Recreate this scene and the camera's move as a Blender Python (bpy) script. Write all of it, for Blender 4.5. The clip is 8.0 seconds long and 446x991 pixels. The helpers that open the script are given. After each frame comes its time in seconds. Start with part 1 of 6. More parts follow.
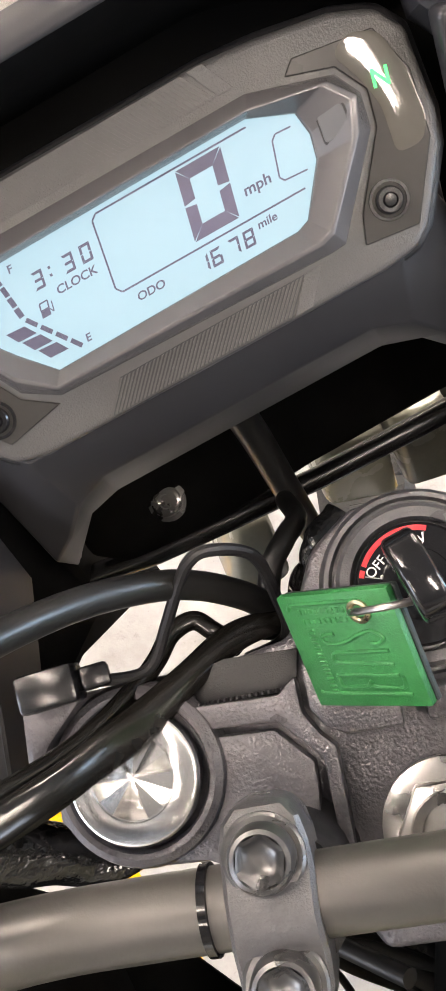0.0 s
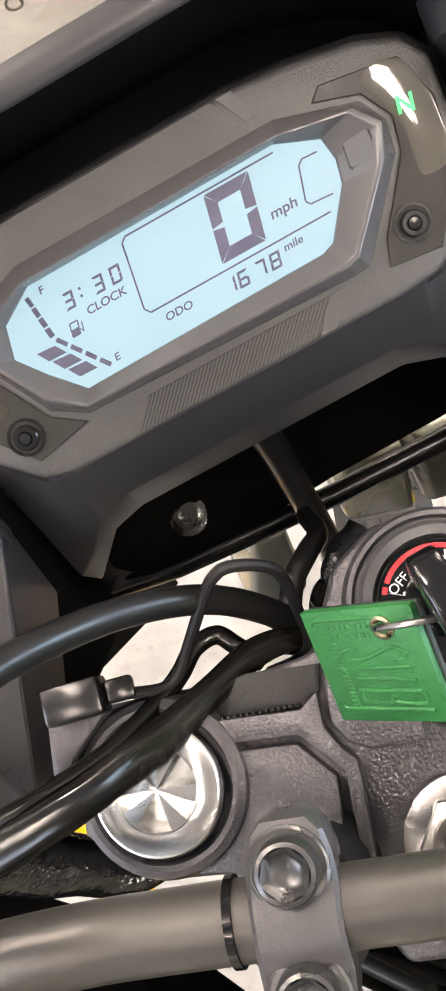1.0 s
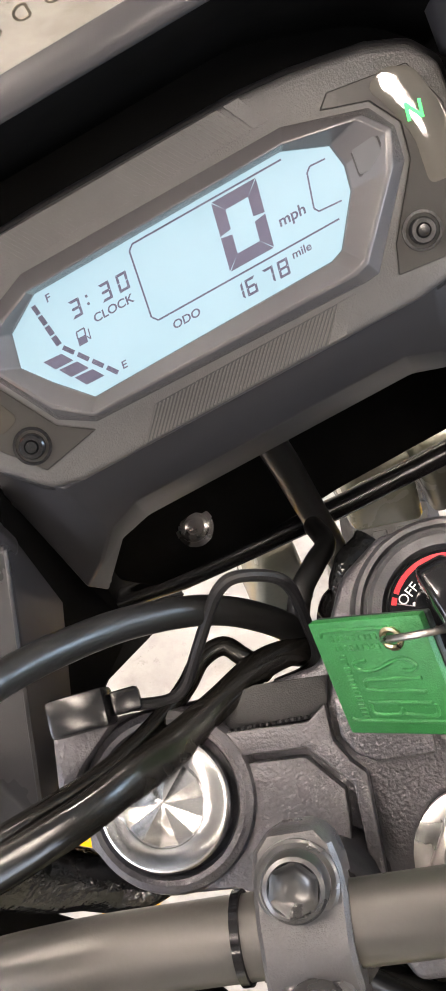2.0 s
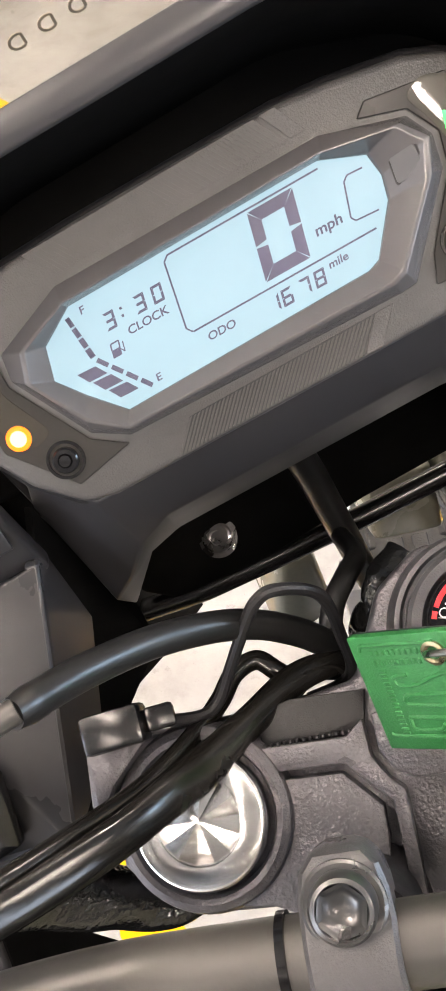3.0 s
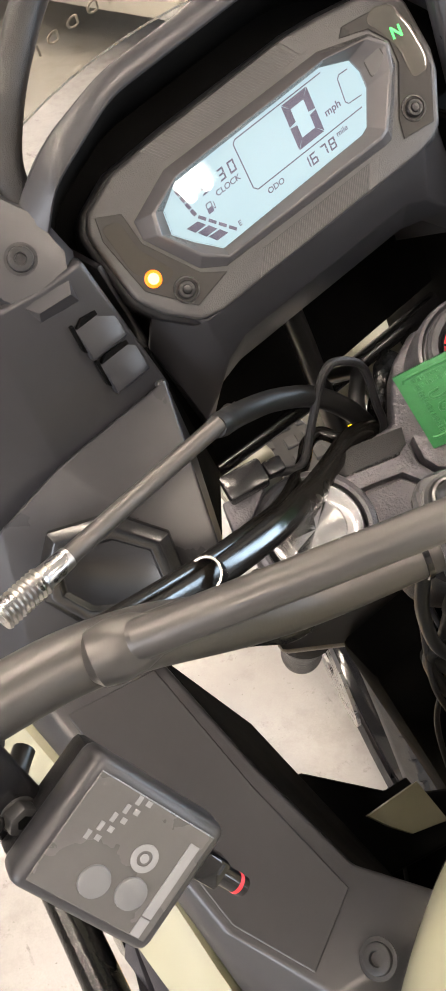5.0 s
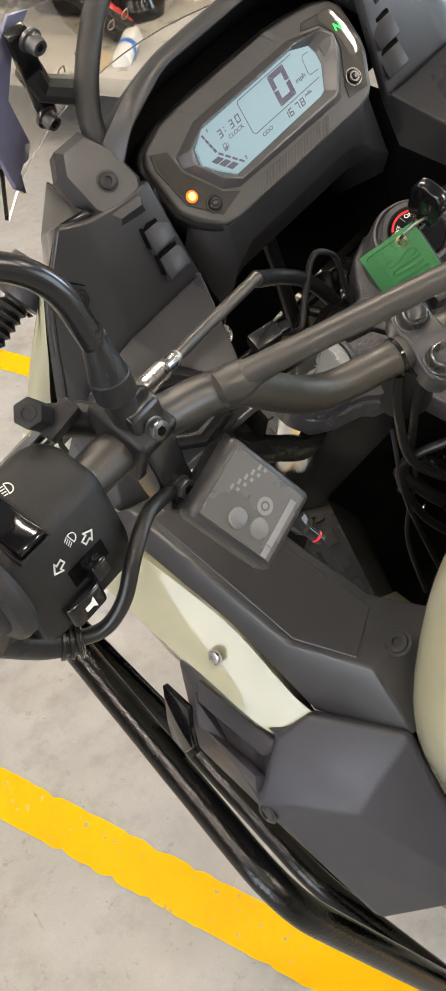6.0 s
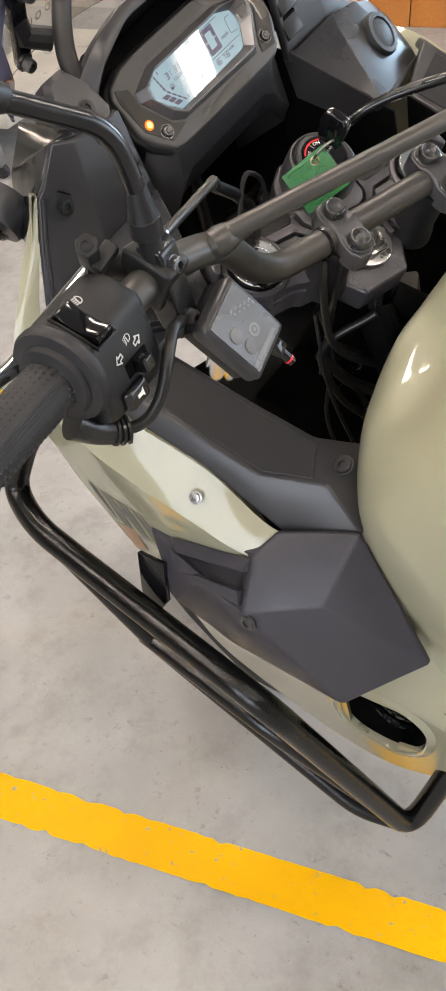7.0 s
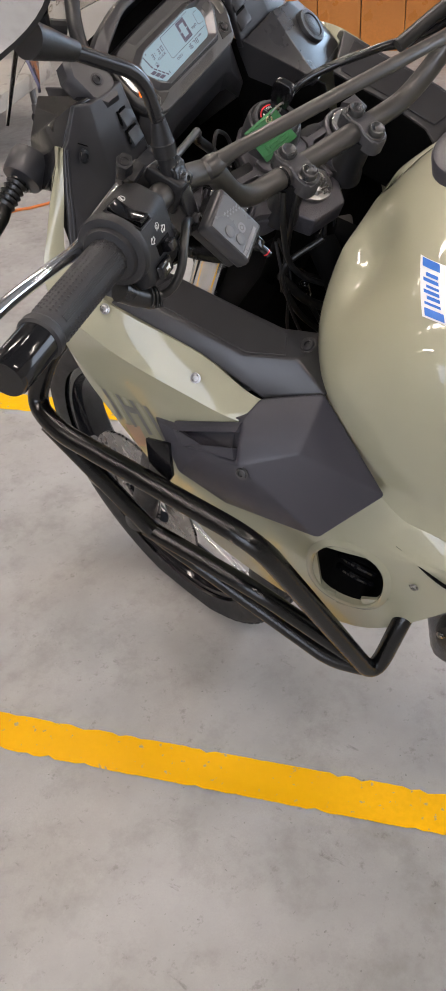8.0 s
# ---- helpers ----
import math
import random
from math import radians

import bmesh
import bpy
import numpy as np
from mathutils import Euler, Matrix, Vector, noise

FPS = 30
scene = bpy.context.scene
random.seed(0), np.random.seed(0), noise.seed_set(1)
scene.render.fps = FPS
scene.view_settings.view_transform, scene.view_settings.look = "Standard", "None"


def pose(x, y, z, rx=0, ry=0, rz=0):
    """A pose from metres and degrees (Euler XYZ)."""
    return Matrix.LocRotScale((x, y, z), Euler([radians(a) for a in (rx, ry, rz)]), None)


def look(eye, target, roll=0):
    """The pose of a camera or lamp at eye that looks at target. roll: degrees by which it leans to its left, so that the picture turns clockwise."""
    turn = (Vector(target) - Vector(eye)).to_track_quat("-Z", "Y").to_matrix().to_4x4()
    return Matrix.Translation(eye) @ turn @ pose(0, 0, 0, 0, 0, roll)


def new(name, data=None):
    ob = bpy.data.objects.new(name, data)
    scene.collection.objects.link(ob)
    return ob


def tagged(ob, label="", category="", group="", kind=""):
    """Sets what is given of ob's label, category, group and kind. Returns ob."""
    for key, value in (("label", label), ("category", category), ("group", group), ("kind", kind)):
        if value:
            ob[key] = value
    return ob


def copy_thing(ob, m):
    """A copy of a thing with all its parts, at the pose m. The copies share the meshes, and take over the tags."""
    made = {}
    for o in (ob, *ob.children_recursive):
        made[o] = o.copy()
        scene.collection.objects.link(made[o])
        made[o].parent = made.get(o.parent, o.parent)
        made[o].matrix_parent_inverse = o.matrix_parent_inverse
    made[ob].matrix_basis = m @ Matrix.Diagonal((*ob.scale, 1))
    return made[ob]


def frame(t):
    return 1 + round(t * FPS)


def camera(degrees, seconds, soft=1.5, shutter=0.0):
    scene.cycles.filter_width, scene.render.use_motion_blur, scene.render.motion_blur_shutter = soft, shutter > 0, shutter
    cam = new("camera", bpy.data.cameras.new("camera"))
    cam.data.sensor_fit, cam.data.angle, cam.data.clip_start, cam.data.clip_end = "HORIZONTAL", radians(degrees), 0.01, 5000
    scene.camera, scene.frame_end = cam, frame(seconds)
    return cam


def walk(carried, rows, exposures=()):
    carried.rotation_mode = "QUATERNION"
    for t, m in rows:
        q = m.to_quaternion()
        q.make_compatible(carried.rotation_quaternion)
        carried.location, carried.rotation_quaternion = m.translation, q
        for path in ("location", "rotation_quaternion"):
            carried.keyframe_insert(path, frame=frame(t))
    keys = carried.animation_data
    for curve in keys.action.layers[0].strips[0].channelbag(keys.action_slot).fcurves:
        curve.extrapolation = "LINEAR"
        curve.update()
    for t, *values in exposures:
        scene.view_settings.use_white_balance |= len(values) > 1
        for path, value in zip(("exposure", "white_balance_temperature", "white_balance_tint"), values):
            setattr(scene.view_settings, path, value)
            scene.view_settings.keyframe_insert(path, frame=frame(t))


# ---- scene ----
# the lens and the walk: seconds, place, and the turn in degrees
cam = camera(26.85, 8.0, 1.9)
PATH = [
    (0.0, 0.0215, -0.0331, 1.3829, 40.3260, 4.9960, -18.4760),
    (0.5, 0.0204, -0.0319, 1.3833, 40.6440, 5.1960, -18.0210),
    (1.0, 0.0177, -0.0341, 1.3878, 41.1530, 5.4000, -17.7000),
    (2.5, 0.0166, -0.0301, 1.3841, 42.2200, 5.7950, -17.3670),
    (3.0, 0.0090, -0.0261, 1.3847, 42.3410, 6.0900, -17.5410),
    (3.5, 0.0037, -0.0339, 1.3917, 42.1760, 5.5810, -20.8660),
    (4.0, -0.0339, -0.0456, 1.3941, 42.1650, 6.2070, -26.8710),
    (4.5, -0.0855, -0.0742, 1.4004, 43.0510, 6.1910, -29.5510),
    (6.0, -0.3439, -0.2676, 1.4483, 47.7480, 6.2260, -40.7050),
    (6.5, -0.4486, -0.2858, 1.4568, 48.4860, 4.5890, -45.3830),
    (7.0, -0.5438, -0.3349, 1.4476, 49.3310, 3.2190, -50.7810),
    (7.5, -0.6733, -0.4145, 1.4689, 50.2270, 2.8530, -51.4670),
    (8.0, -0.7837, -0.4450, 1.4734, 50.7720, 3.3850, -56.0940),
]
walk(cam, [(t, pose(x, y, z, rx, ry, rz)) for t, x, y, z, rx, ry, rz in PATH], [(0.0, 1.28, 6900, 18), (3.5, 1.28, 6900, 18), (4.5, 1.33, 7200, 19), (6.0, 0.57, 7000, 13), (6.5, 0.40, 6950, 15), (7.0, 0.43, 6800, 15), (8.0, 0.10, 6600, 18)])

# ---------------------------------------------------------------- light
world = bpy.data.worlds.new("world")
scene.world = world
world.use_nodes = True
wn = world.node_tree.nodes
sky = wn.new("ShaderNodeTexSky")
sky.sky_type, sky.sun_disc, sky.sun_elevation, sky.sun_rotation = "NISHITA", False, radians(40), radians(-110)
world.node_tree.links.new(sky.outputs[0], wn["Background"].inputs[0])
wn["Background"].inputs[1].default_value = 0.10


def area_lamp(name, m, sx, sy, watts, color):
    lamp = bpy.data.lights.new(name, "AREA")
    lamp.shape, lamp.size, lamp.size_y, lamp.energy, lamp.color = "RECTANGLE", sx, sy, watts, color
    ob = new(name, lamp)
    ob.matrix_world = m
    return ob


# daylight through the open shutter door in the wall behind and to the right
area_lamp("daylight", look((4.5, -4.7, 1.75), (0.3, 0.2, 1.0)), 3.2, 2.8, 118, (0.70, 0.85, 1.0))
# fill lamp added on the left to brighten that side of the bike
area_lamp("daylight", look((-5.9, -1.6, 1.8), (0.0, 0.2, 0.9)), 3.4, 2.8, 140, (0.72, 0.85, 1.0))
# daylight through the window in the east wall
area_lamp("daylight", pose(0, 0, 0, 0, 0, 19.3) @ look((5.08, -2.4, 2.2), (0.6, -0.2, 1.2)), 1.5, 1.9, 110, (0.52, 0.77, 1.0))

# ---------------------------------------------------------------- materials
from mathutils.bvhtree import BVHTree


def material(name, color, rough=0.5, metal=0.0, vary=0.15, scale=40.0, bump=0.0, bump_scale=400.0, coat=0.0, spots=None, spot_color=None,
             spot_scale=6.0, rough_vary=0.1, spec=0.5):
    """A surface with two scales of variation in colour, one in gloss, and fine relief."""
    m = bpy.data.materials.new(name)
    m.use_nodes = True
    nt = m.node_tree
    b = nt.nodes["Principled BSDF"]
    b.inputs["Roughness"].default_value, b.inputs["Metallic"].default_value = rough, metal
    b.inputs["Coat Weight"].default_value, b.inputs["Coat Roughness"].default_value = coat, 0.04
    b.inputs["Specular IOR Level"].default_value = spec
    co = nt.nodes.new("ShaderNodeTexCoord")

    def tex(sc, detail=4.0):
        n = nt.nodes.new("ShaderNodeTexNoise")
        n.inputs["Scale"].default_value, n.inputs["Detail"].default_value = sc, detail
        nt.links.new(co.outputs["Object"], n.inputs["Vector"])
        return n.outputs["Fac"]

    def ramp(src, lo, hi, a, z):
        r = nt.nodes.new("ShaderNodeMapRange")
        r.inputs[1].default_value, r.inputs[2].default_value, r.inputs[3].default_value, r.inputs[4].default_value = lo, hi, a, z
        nt.links.new(src, r.inputs[0])
        return r.outputs[0]

    def mix(fac, a, z, kind="MIX"):
        x = nt.nodes.new("ShaderNodeMix")
        x.data_type, x.blend_type = "RGBA", kind
        nt.links.new(fac, x.inputs[0])
        for k, v in ((6, a), (7, z)):
            if isinstance(v, tuple):
                x.inputs[k].default_value = (*v, 1)
            else:
                nt.links.new(v, x.inputs[k])
        return x.outputs[2]

    big, fine = tex(scale / 8, 5.0), tex(scale * 6, 3.0)
    lo, hi = tuple(c * (1 - vary) for c in color), tuple(min(1, c * (1 + vary)) for c in color)
    col = mix(ramp(big, 0.3, 0.7, 0, 1), lo, hi)
    col = mix(ramp(fine, 0.35, 0.65, 0, 0.5), col, tuple(c * (1 - vary * 0.7) for c in color))
    if spots:
        col = mix(ramp(tex(spot_scale, 8.0), spots, spots + 0.06, 0, 1), col, spot_color)
    nt.links.new(col, b.inputs["Base Color"])
    nt.links.new(ramp(tex(scale * 0.7, 6.0), 0.3, 0.7, max(0.02, rough - rough_vary), min(1, rough + rough_vary)), b.inputs["Roughness"])
    if bump:
        n = nt.nodes.new("ShaderNodeBump")
        n.inputs["Strength"].default_value, n.inputs["Distance"].default_value = bump, 0.001
        nt.links.new(tex(bump_scale, 2.0), n.inputs["Height"])
        nt.links.new(n.outputs[0], b.inputs["Normal"])
    return m


def glow(name, color, strength):
    m = bpy.data.materials.new(name)
    m.use_nodes = True
    b = m.node_tree.nodes["Principled BSDF"]
    b.inputs["Base Color"].default_value = (*[c * 0.06 for c in color], 1)
    b.inputs["Emission Color"].default_value, b.inputs["Emission Strength"].default_value = (*color, 1), strength
    return m


def clear(name, color, rough=0.0, ior=1.45):
    m = bpy.data.materials.new(name)
    m.use_nodes = True
    b = m.node_tree.nodes["Principled BSDF"]
    b.inputs["Base Color"].default_value = (*color, 1)
    b.inputs["Transmission Weight"].default_value, b.inputs["Roughness"].default_value, b.inputs["IOR"].default_value = 1.0, rough, ior
    return m


PLASTIC = material("grained black plastic", (0.013, 0.0128, 0.014), 0.42, bump=0.22, bump_scale=1800, vary=0.12, spec=0.35)
PANEL = material("satin black plastic", (0.026, 0.0257, 0.0285), 0.35, bump=0.04, bump_scale=2500, vary=0.10, scale=30, spec=0.5, rough_vary=0.04)
DASH = material("dark grey dash plastic", (0.068, 0.065, 0.063), 0.42, bump=0.22, bump_scale=1700, vary=0.12)
BEZEL = material("smooth grey bezel plastic", (0.086, 0.082, 0.084), 0.22, bump=0.05, bump_scale=1500, vary=0.04, rough_vary=0.02)
GLOSS = material("gloss black plastic", (0.006, 0.006, 0.007), 0.10, vary=0.1, rough_vary=0.04)
GLOSSY = material("satin black enamel", (0.008, 0.008, 0.009), 0.24, vary=0.1, rough_vary=0.04)
LENSMATT = material("smoked satin indicator panel", (0.034, 0.032, 0.030), 0.34, vary=0.1, spec=0.15)
MEMBRANE = material("dark grey printed membrane", (0.085, 0.082, 0.079), 0.28, vary=0.06, bump=0.05)
LENS_DIM = material("dim smoked lens", (0.05, 0.045, 0.038), 0.06, vary=0.12, rough_vary=0.02)
DECAL = material("grey print on khaki", (0.27, 0.262, 0.185), 0.45, vary=0.12, scale=90)
FACET = material("smooth black cockpit plastic", (0.025, 0.0246, 0.027), 0.30, vary=0.12, scale=30, rough_vary=0.05, bump=0.04, bump_scale=2500, spec=0.35)
SMUDGED = material("smudged satin black plastic", (0.024, 0.0235, 0.0255), 0.32, vary=0.10, scale=45, rough_vary=0.015, bump=0.03, bump_scale=2500)
# smoked screen edge, with the sky's violet reflection painted into the base colour
FLANK = material("smoked plastic with violet reflection in its colour", (0.10, 0.10, 0.155), 0.16, vary=0.15, scale=20, coat=0.5)
DECALDARK = material("dark grey print on khaki", (0.13, 0.128, 0.118), 0.4, vary=0.12, scale=90)
KEYGREY = material("pale grey key", (0.13, 0.131, 0.134), 0.42, vary=0.06)
LENS_IN = material("pale smoked lens", (0.085, 0.078, 0.066), 0.04, vary=0.1, rough_vary=0.01)
# near-black for gaps and hollows: their deep shade is put into the colour
VOID = material("black plastic with deep shade in its colour", (0.0025, 0.0025, 0.0025), 0.8, vary=0.2, spec=0.08)
BAR = material("anodised dark handlebar", (0.076, 0.0725, 0.069), 0.40, metal=0.55, vary=0.08, bump=0.05, bump_scale=900)
CAST = material("cast black triple clamp", (0.085, 0.081, 0.090), 0.36, metal=0.45, bump=0.5, bump_scale=750, vary=0.15)
CASTFINE = material("fine cast black housing", (0.062, 0.061, 0.065), 0.34, metal=0.2, bump=0.2, bump_scale=1600, vary=0.12)
CRINKLE = material("crinkled glossy black tape", (0.008, 0.008, 0.008), 0.12, vary=0.2, bump=0.9, bump_scale=260)
WRAP = material("shiny black shrink wrap", (0.008, 0.0074, 0.0064), 0.21, vary=0.25, bump=0.22, bump_scale=75, rough_vary=0.08)
COVER = material("charcoal moulded cover", (0.038, 0.037, 0.046), 0.38, bump=0.15, bump_scale=1600, vary=0.08, spec=0.42)
POWDER = material("wrinkled black powder coat", (0.003, 0.003, 0.003), 0.11, bump=0.45, bump_scale=420, vary=0.2, spec=0.4)
ALU = material("machined aluminium", (0.80, 0.79, 0.77), 0.16, metal=1.0, vary=0.05, scale=20)
STEEL = material("zinc steel", (0.42, 0.41, 0.40), 0.30, metal=1.0, vary=0.15, scale=120)
DARKBOLT = material("black steel bolt", (0.11, 0.11, 0.112), 0.32, metal=0.8, vary=0.15, scale=120)
CHROME = material("polished lever metal", (0.75, 0.76, 0.78), 0.12, metal=1.0, vary=0.05)
BRASS = material("brass eyelet", (0.52, 0.44, 0.29), 0.30, metal=1.0, vary=0.12, scale=200)
KHAKI = material("khaki green gloss paint", (0.325, 0.315, 0.220), 0.5, spec=0.3, coat=1.0, vary=0.03, scale=8, rough_vary=0.04)
RUBBER = material("black rubber hose", (0.011, 0.011, 0.011), 0.36, vary=0.15, bump=0.05, bump_scale=700)
GRIPRUB = material("grip rubber", (0.014, 0.014, 0.016), 0.55, vary=0.12, bump=0.25, bump_scale=1500)
TYRE = material("tyre rubber", (0.022, 0.021, 0.020), 0.75, vary=0.25, bump=0.4, bump_scale=500)
LEATHER = material("green embossed leather", (0.018, 0.150, 0.040), 0.42, vary=0.25, scale=60, bump=0.35, bump_scale=1500)
LEATHEREDGE = material("dark leather edge", (0.02, 0.03, 0.03), 0.7, vary=0.3, scale=200)
LCDINK = material("liquid crystal ink", (0.035, 0.032, 0.065), 0.5, vary=0.05)
WHITEINK = material("white print", (0.75, 0.75, 0.73), 0.5, vary=0.05)
FADEDRED = material("faded red print", (0.42, 0.27, 0.18), 0.5, vary=0.1)
SMOKEINK = material("smoky grey print", (0.24, 0.20, 0.15), 0.5, vary=0.1)
RIB = material("ribbed grey plastic", (0.066, 0.063, 0.061), 0.40, vary=0.08)
FADED = material("worn pale print", (0.21, 0.21, 0.215), 0.5, vary=0.1)
DIMINK = material("faded grey print", (0.055, 0.055, 0.055), 0.5, vary=0.05)
GREYINK = material("grey print", (0.30, 0.29, 0.28), 0.5, vary=0.05)
REDINK = material("red print", (0.65, 0.02, 0.03), 0.4, vary=0.05)
BLUEINK = material("blue print", (0.02, 0.15, 0.55), 0.45, vary=0.05)
PAPER = material("white label paper", (0.80, 0.80, 0.79), 0.55, vary=0.03)
LCD = glow("back-lit display", (0.44, 0.745, 0.87), 0.35)
AMBER = glow("amber indicator", (1.0, 0.16, 0.004), 1.5)
AMBERCORE = glow("bright amber lamp", (1.0, 0.52, 0.14), 2.6)
GREEN = glow("green neutral indicator", (0.02, 1.0, 0.16), 1.2)
GLASS = clear("clear display cover", (1, 1, 1))
SCREEN = clear("clear windscreen", (0.93, 0.90, 0.83), 0.02)
MIRROR = material("mirror glass", (0.85, 0.86, 0.87), 0.02, metal=1.0, vary=0.01, rough_vary=0.005)
CONCRETE = material("stained concrete", (0.365, 0.356, 0.345), 0.55, vary=0.10, scale=60, bump=0.2, bump_scale=160, rough_vary=0.16)
_nt = CONCRETE.node_tree
_base = _nt.nodes["Principled BSDF"].inputs["Base Color"].links[0].from_socket
for _scale, _detail, _rough, _lo, _hi, _tone in ((2.2, 10.0, 0.65, 0.38, 0.68, 0.80), (9.0, 9.0, 0.7, 0.50, 0.72, 0.74), (38.0, 6.0, 0.7, 0.60, 0.70, 0.72), (120.0, 2.0, 0.5, 0.72, 0.78, 0.60)):
    _n = _nt.nodes.new("ShaderNodeTexNoise")
    _n.inputs["Scale"].default_value, _n.inputs["Detail"].default_value, _n.inputs["Roughness"].default_value = _scale, _detail, _rough
    _nt.links.new(_nt.nodes["Texture Coordinate"].outputs["Object"], _n.inputs["Vector"])
    _r = _nt.nodes.new("ShaderNodeMapRange")
    _r.inputs[1].default_value, _r.inputs[2].default_value = _lo, _hi
    _nt.links.new(_n.outputs["Fac"], _r.inputs[0])
    _m = _nt.nodes.new("ShaderNodeMix")
    _m.data_type, _m.blend_type = "RGBA", "MULTIPLY"
    _nt.links.new(_r.outputs[0], _m.inputs[0])
    _nt.links.new(_base, _m.inputs[6])
    _m.inputs[7].default_value = (_tone, _tone * 0.985, _tone * 0.965, 1)
    _base = _m.outputs[2]
for _turn, _scale, _lo in ((0.5, 26.0, 0.665), (1.9, 34.0, 0.68)):  # short dark scuff marks
    _map = _nt.nodes.new("ShaderNodeMapping")
    _map.inputs["Rotation"].default_value, _map.inputs["Scale"].default_value = (0, 0, _turn), (1.0, 0.28, 1.0)
    _nt.links.new(_nt.nodes["Texture Coordinate"].outputs["Object"], _map.inputs["Vector"])
    _n = _nt.nodes.new("ShaderNodeTexNoise")
    _n.inputs["Scale"].default_value, _n.inputs["Detail"].default_value, _n.inputs["Roughness"].default_value = _scale, 8.0, 0.62
    _nt.links.new(_map.outputs[0], _n.inputs["Vector"])
    _r = _nt.nodes.new("ShaderNodeMapRange")
    _r.inputs[1].default_value, _r.inputs[2].default_value = _lo, _lo + 0.07
    _nt.links.new(_n.outputs["Fac"], _r.inputs[0])
    _m = _nt.nodes.new("ShaderNodeMix")
    _m.data_type, _m.blend_type = "RGBA", "MULTIPLY"
    _nt.links.new(_r.outputs[0], _m.inputs[0])
    _nt.links.new(_base, _m.inputs[6])
    _m.inputs[7].default_value = (0.50, 0.49, 0.48, 1)
    _base = _m.outputs[2]
_nt.links.new(_base, _nt.nodes["Principled BSDF"].inputs["Base Color"])
YELLOW = material("worn yellow floor paint", (0.84, 0.43, 0.002), 0.45, vary=0.10, scale=14, spots=0.637, spot_color=(0.40, 0.33, 0.20), spot_scale=70.0, bump=0.2,
                  bump_scale=120, spec=0.12)
WOOD = material("orange varnished wood", (0.52, 0.20, 0.045), 0.35, vary=0.25, scale=10, bump=0.1, bump_scale=60)
PLASTER = material("white plaster", (0.46, 0.44, 0.41), 0.8, vary=0.05, scale=10, bump=0.1, bump_scale=80)
CEILING = material("grey ceiling sheet", (0.22, 0.215, 0.205), 0.8, vary=0.05, scale=6)
TUBE = glow("fluorescent tube", (1.0, 0.93, 0.82), 57.0)
WHITEMETAL = material("white enamelled steel", (0.70, 0.69, 0.66), 0.4, vary=0.06, scale=20)
BENCHTOP = material("scuffed cream enamel", (0.40, 0.375, 0.33), 0.5, vary=0.2, scale=20, spots=0.6, spot_color=(0.22, 0.2, 0.17), spot_scale=9.0)
REDPAINT = material("red gloss paint", (0.50, 0.02, 0.02), 0.25, vary=0.1, coat=0.5)
HEADSHELL = material("olive grey lamp shell", (0.24, 0.235, 0.19), 0.22, vary=0.1)
TURNED = material("turned aluminium", (0.80, 0.795, 0.79), 0.24, metal=1.0, vary=0.03, rough_vary=0.03)
TURNED.node_tree.nodes["Principled BSDF"].inputs["Anisotropic"].default_value = 0.9
_tan = TURNED.node_tree.nodes.new("ShaderNodeTangent")
_tan.direction_type, _tan.axis = "RADIAL", "Z"
TURNED.node_tree.links.new(_tan.outputs[0], TURNED.node_tree.nodes["Principled BSDF"].inputs["Tangent"])
ORANGE = material("orange hose rubber", (0.60, 0.16, 0.03), 0.5, vary=0.1)
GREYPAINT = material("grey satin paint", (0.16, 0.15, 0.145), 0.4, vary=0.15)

# ---------------------------------------------------------------- building helpers


def part(name, bm, mat, parent=None, label="", m=None, sharp=32):
    """Link a bmesh as one mesh object under its thing."""
    bmesh.ops.recalc_face_normals(bm, faces=bm.faces)
    for f in bm.faces:
        f.smooth = True
    for e in bm.edges:
        e.smooth = len(e.link_faces) == 2 and e.calc_face_angle(0.0) < radians(sharp)
    me = bpy.data.meshes.new(name)
    bm.to_mesh(me)
    bm.free()
    me.materials.append(mat)
    ob = new(name, me)
    if parent:
        ob.parent = parent
    if m is not None:
        ob.matrix_basis = m
    if label:
        tagged(ob, label)
    return ob


def thing(name, label, category, m=Matrix(), group=""):
    ob = new(name)
    ob.empty_display_size = 0.05
    ob.matrix_basis = m
    return tagged(ob, label, category, group)


def bevelled(bm, width, seg=2, angle=25):
    es = [e for e in bm.edges if len(e.link_faces) == 2 and e.calc_face_angle(0.0) > radians(angle)]
    if es and width:
        bmesh.ops.bevel(bm, geom=es, offset=width, segments=seg, profile=0.5, affect="EDGES", clamp_overlap=True)
    return bm


def moved(bm, m):
    bmesh.ops.transform(bm, matrix=m, verts=bm.verts)
    return bm


def joined(*bms):
    out = bmesh.new()
    for b in bms:
        me = bpy.data.meshes.new("tmp")
        b.to_mesh(me)
        out.from_mesh(me)
        bpy.data.meshes.remove(me)
        b.free()
    return out


def prism(pts, h0, h1, bevel=0.0, seg=2, m=Matrix()):
    bm = bmesh.new()
    lo = [bm.verts.new((x, y, h0)) for x, y in pts]
    hi = [bm.verts.new((x, y, h1)) for x, y in pts]
    n = len(pts)
    bm.faces.new(lo[::-1])
    bm.faces.new(hi)
    for i in range(n):
        bm.faces.new((lo[i], lo[(i + 1) % n], hi[(i + 1) % n], hi[i]))
    bmesh.ops.recalc_face_normals(bm, faces=bm.faces)
    return moved(bevelled(bm, bevel, seg), m)


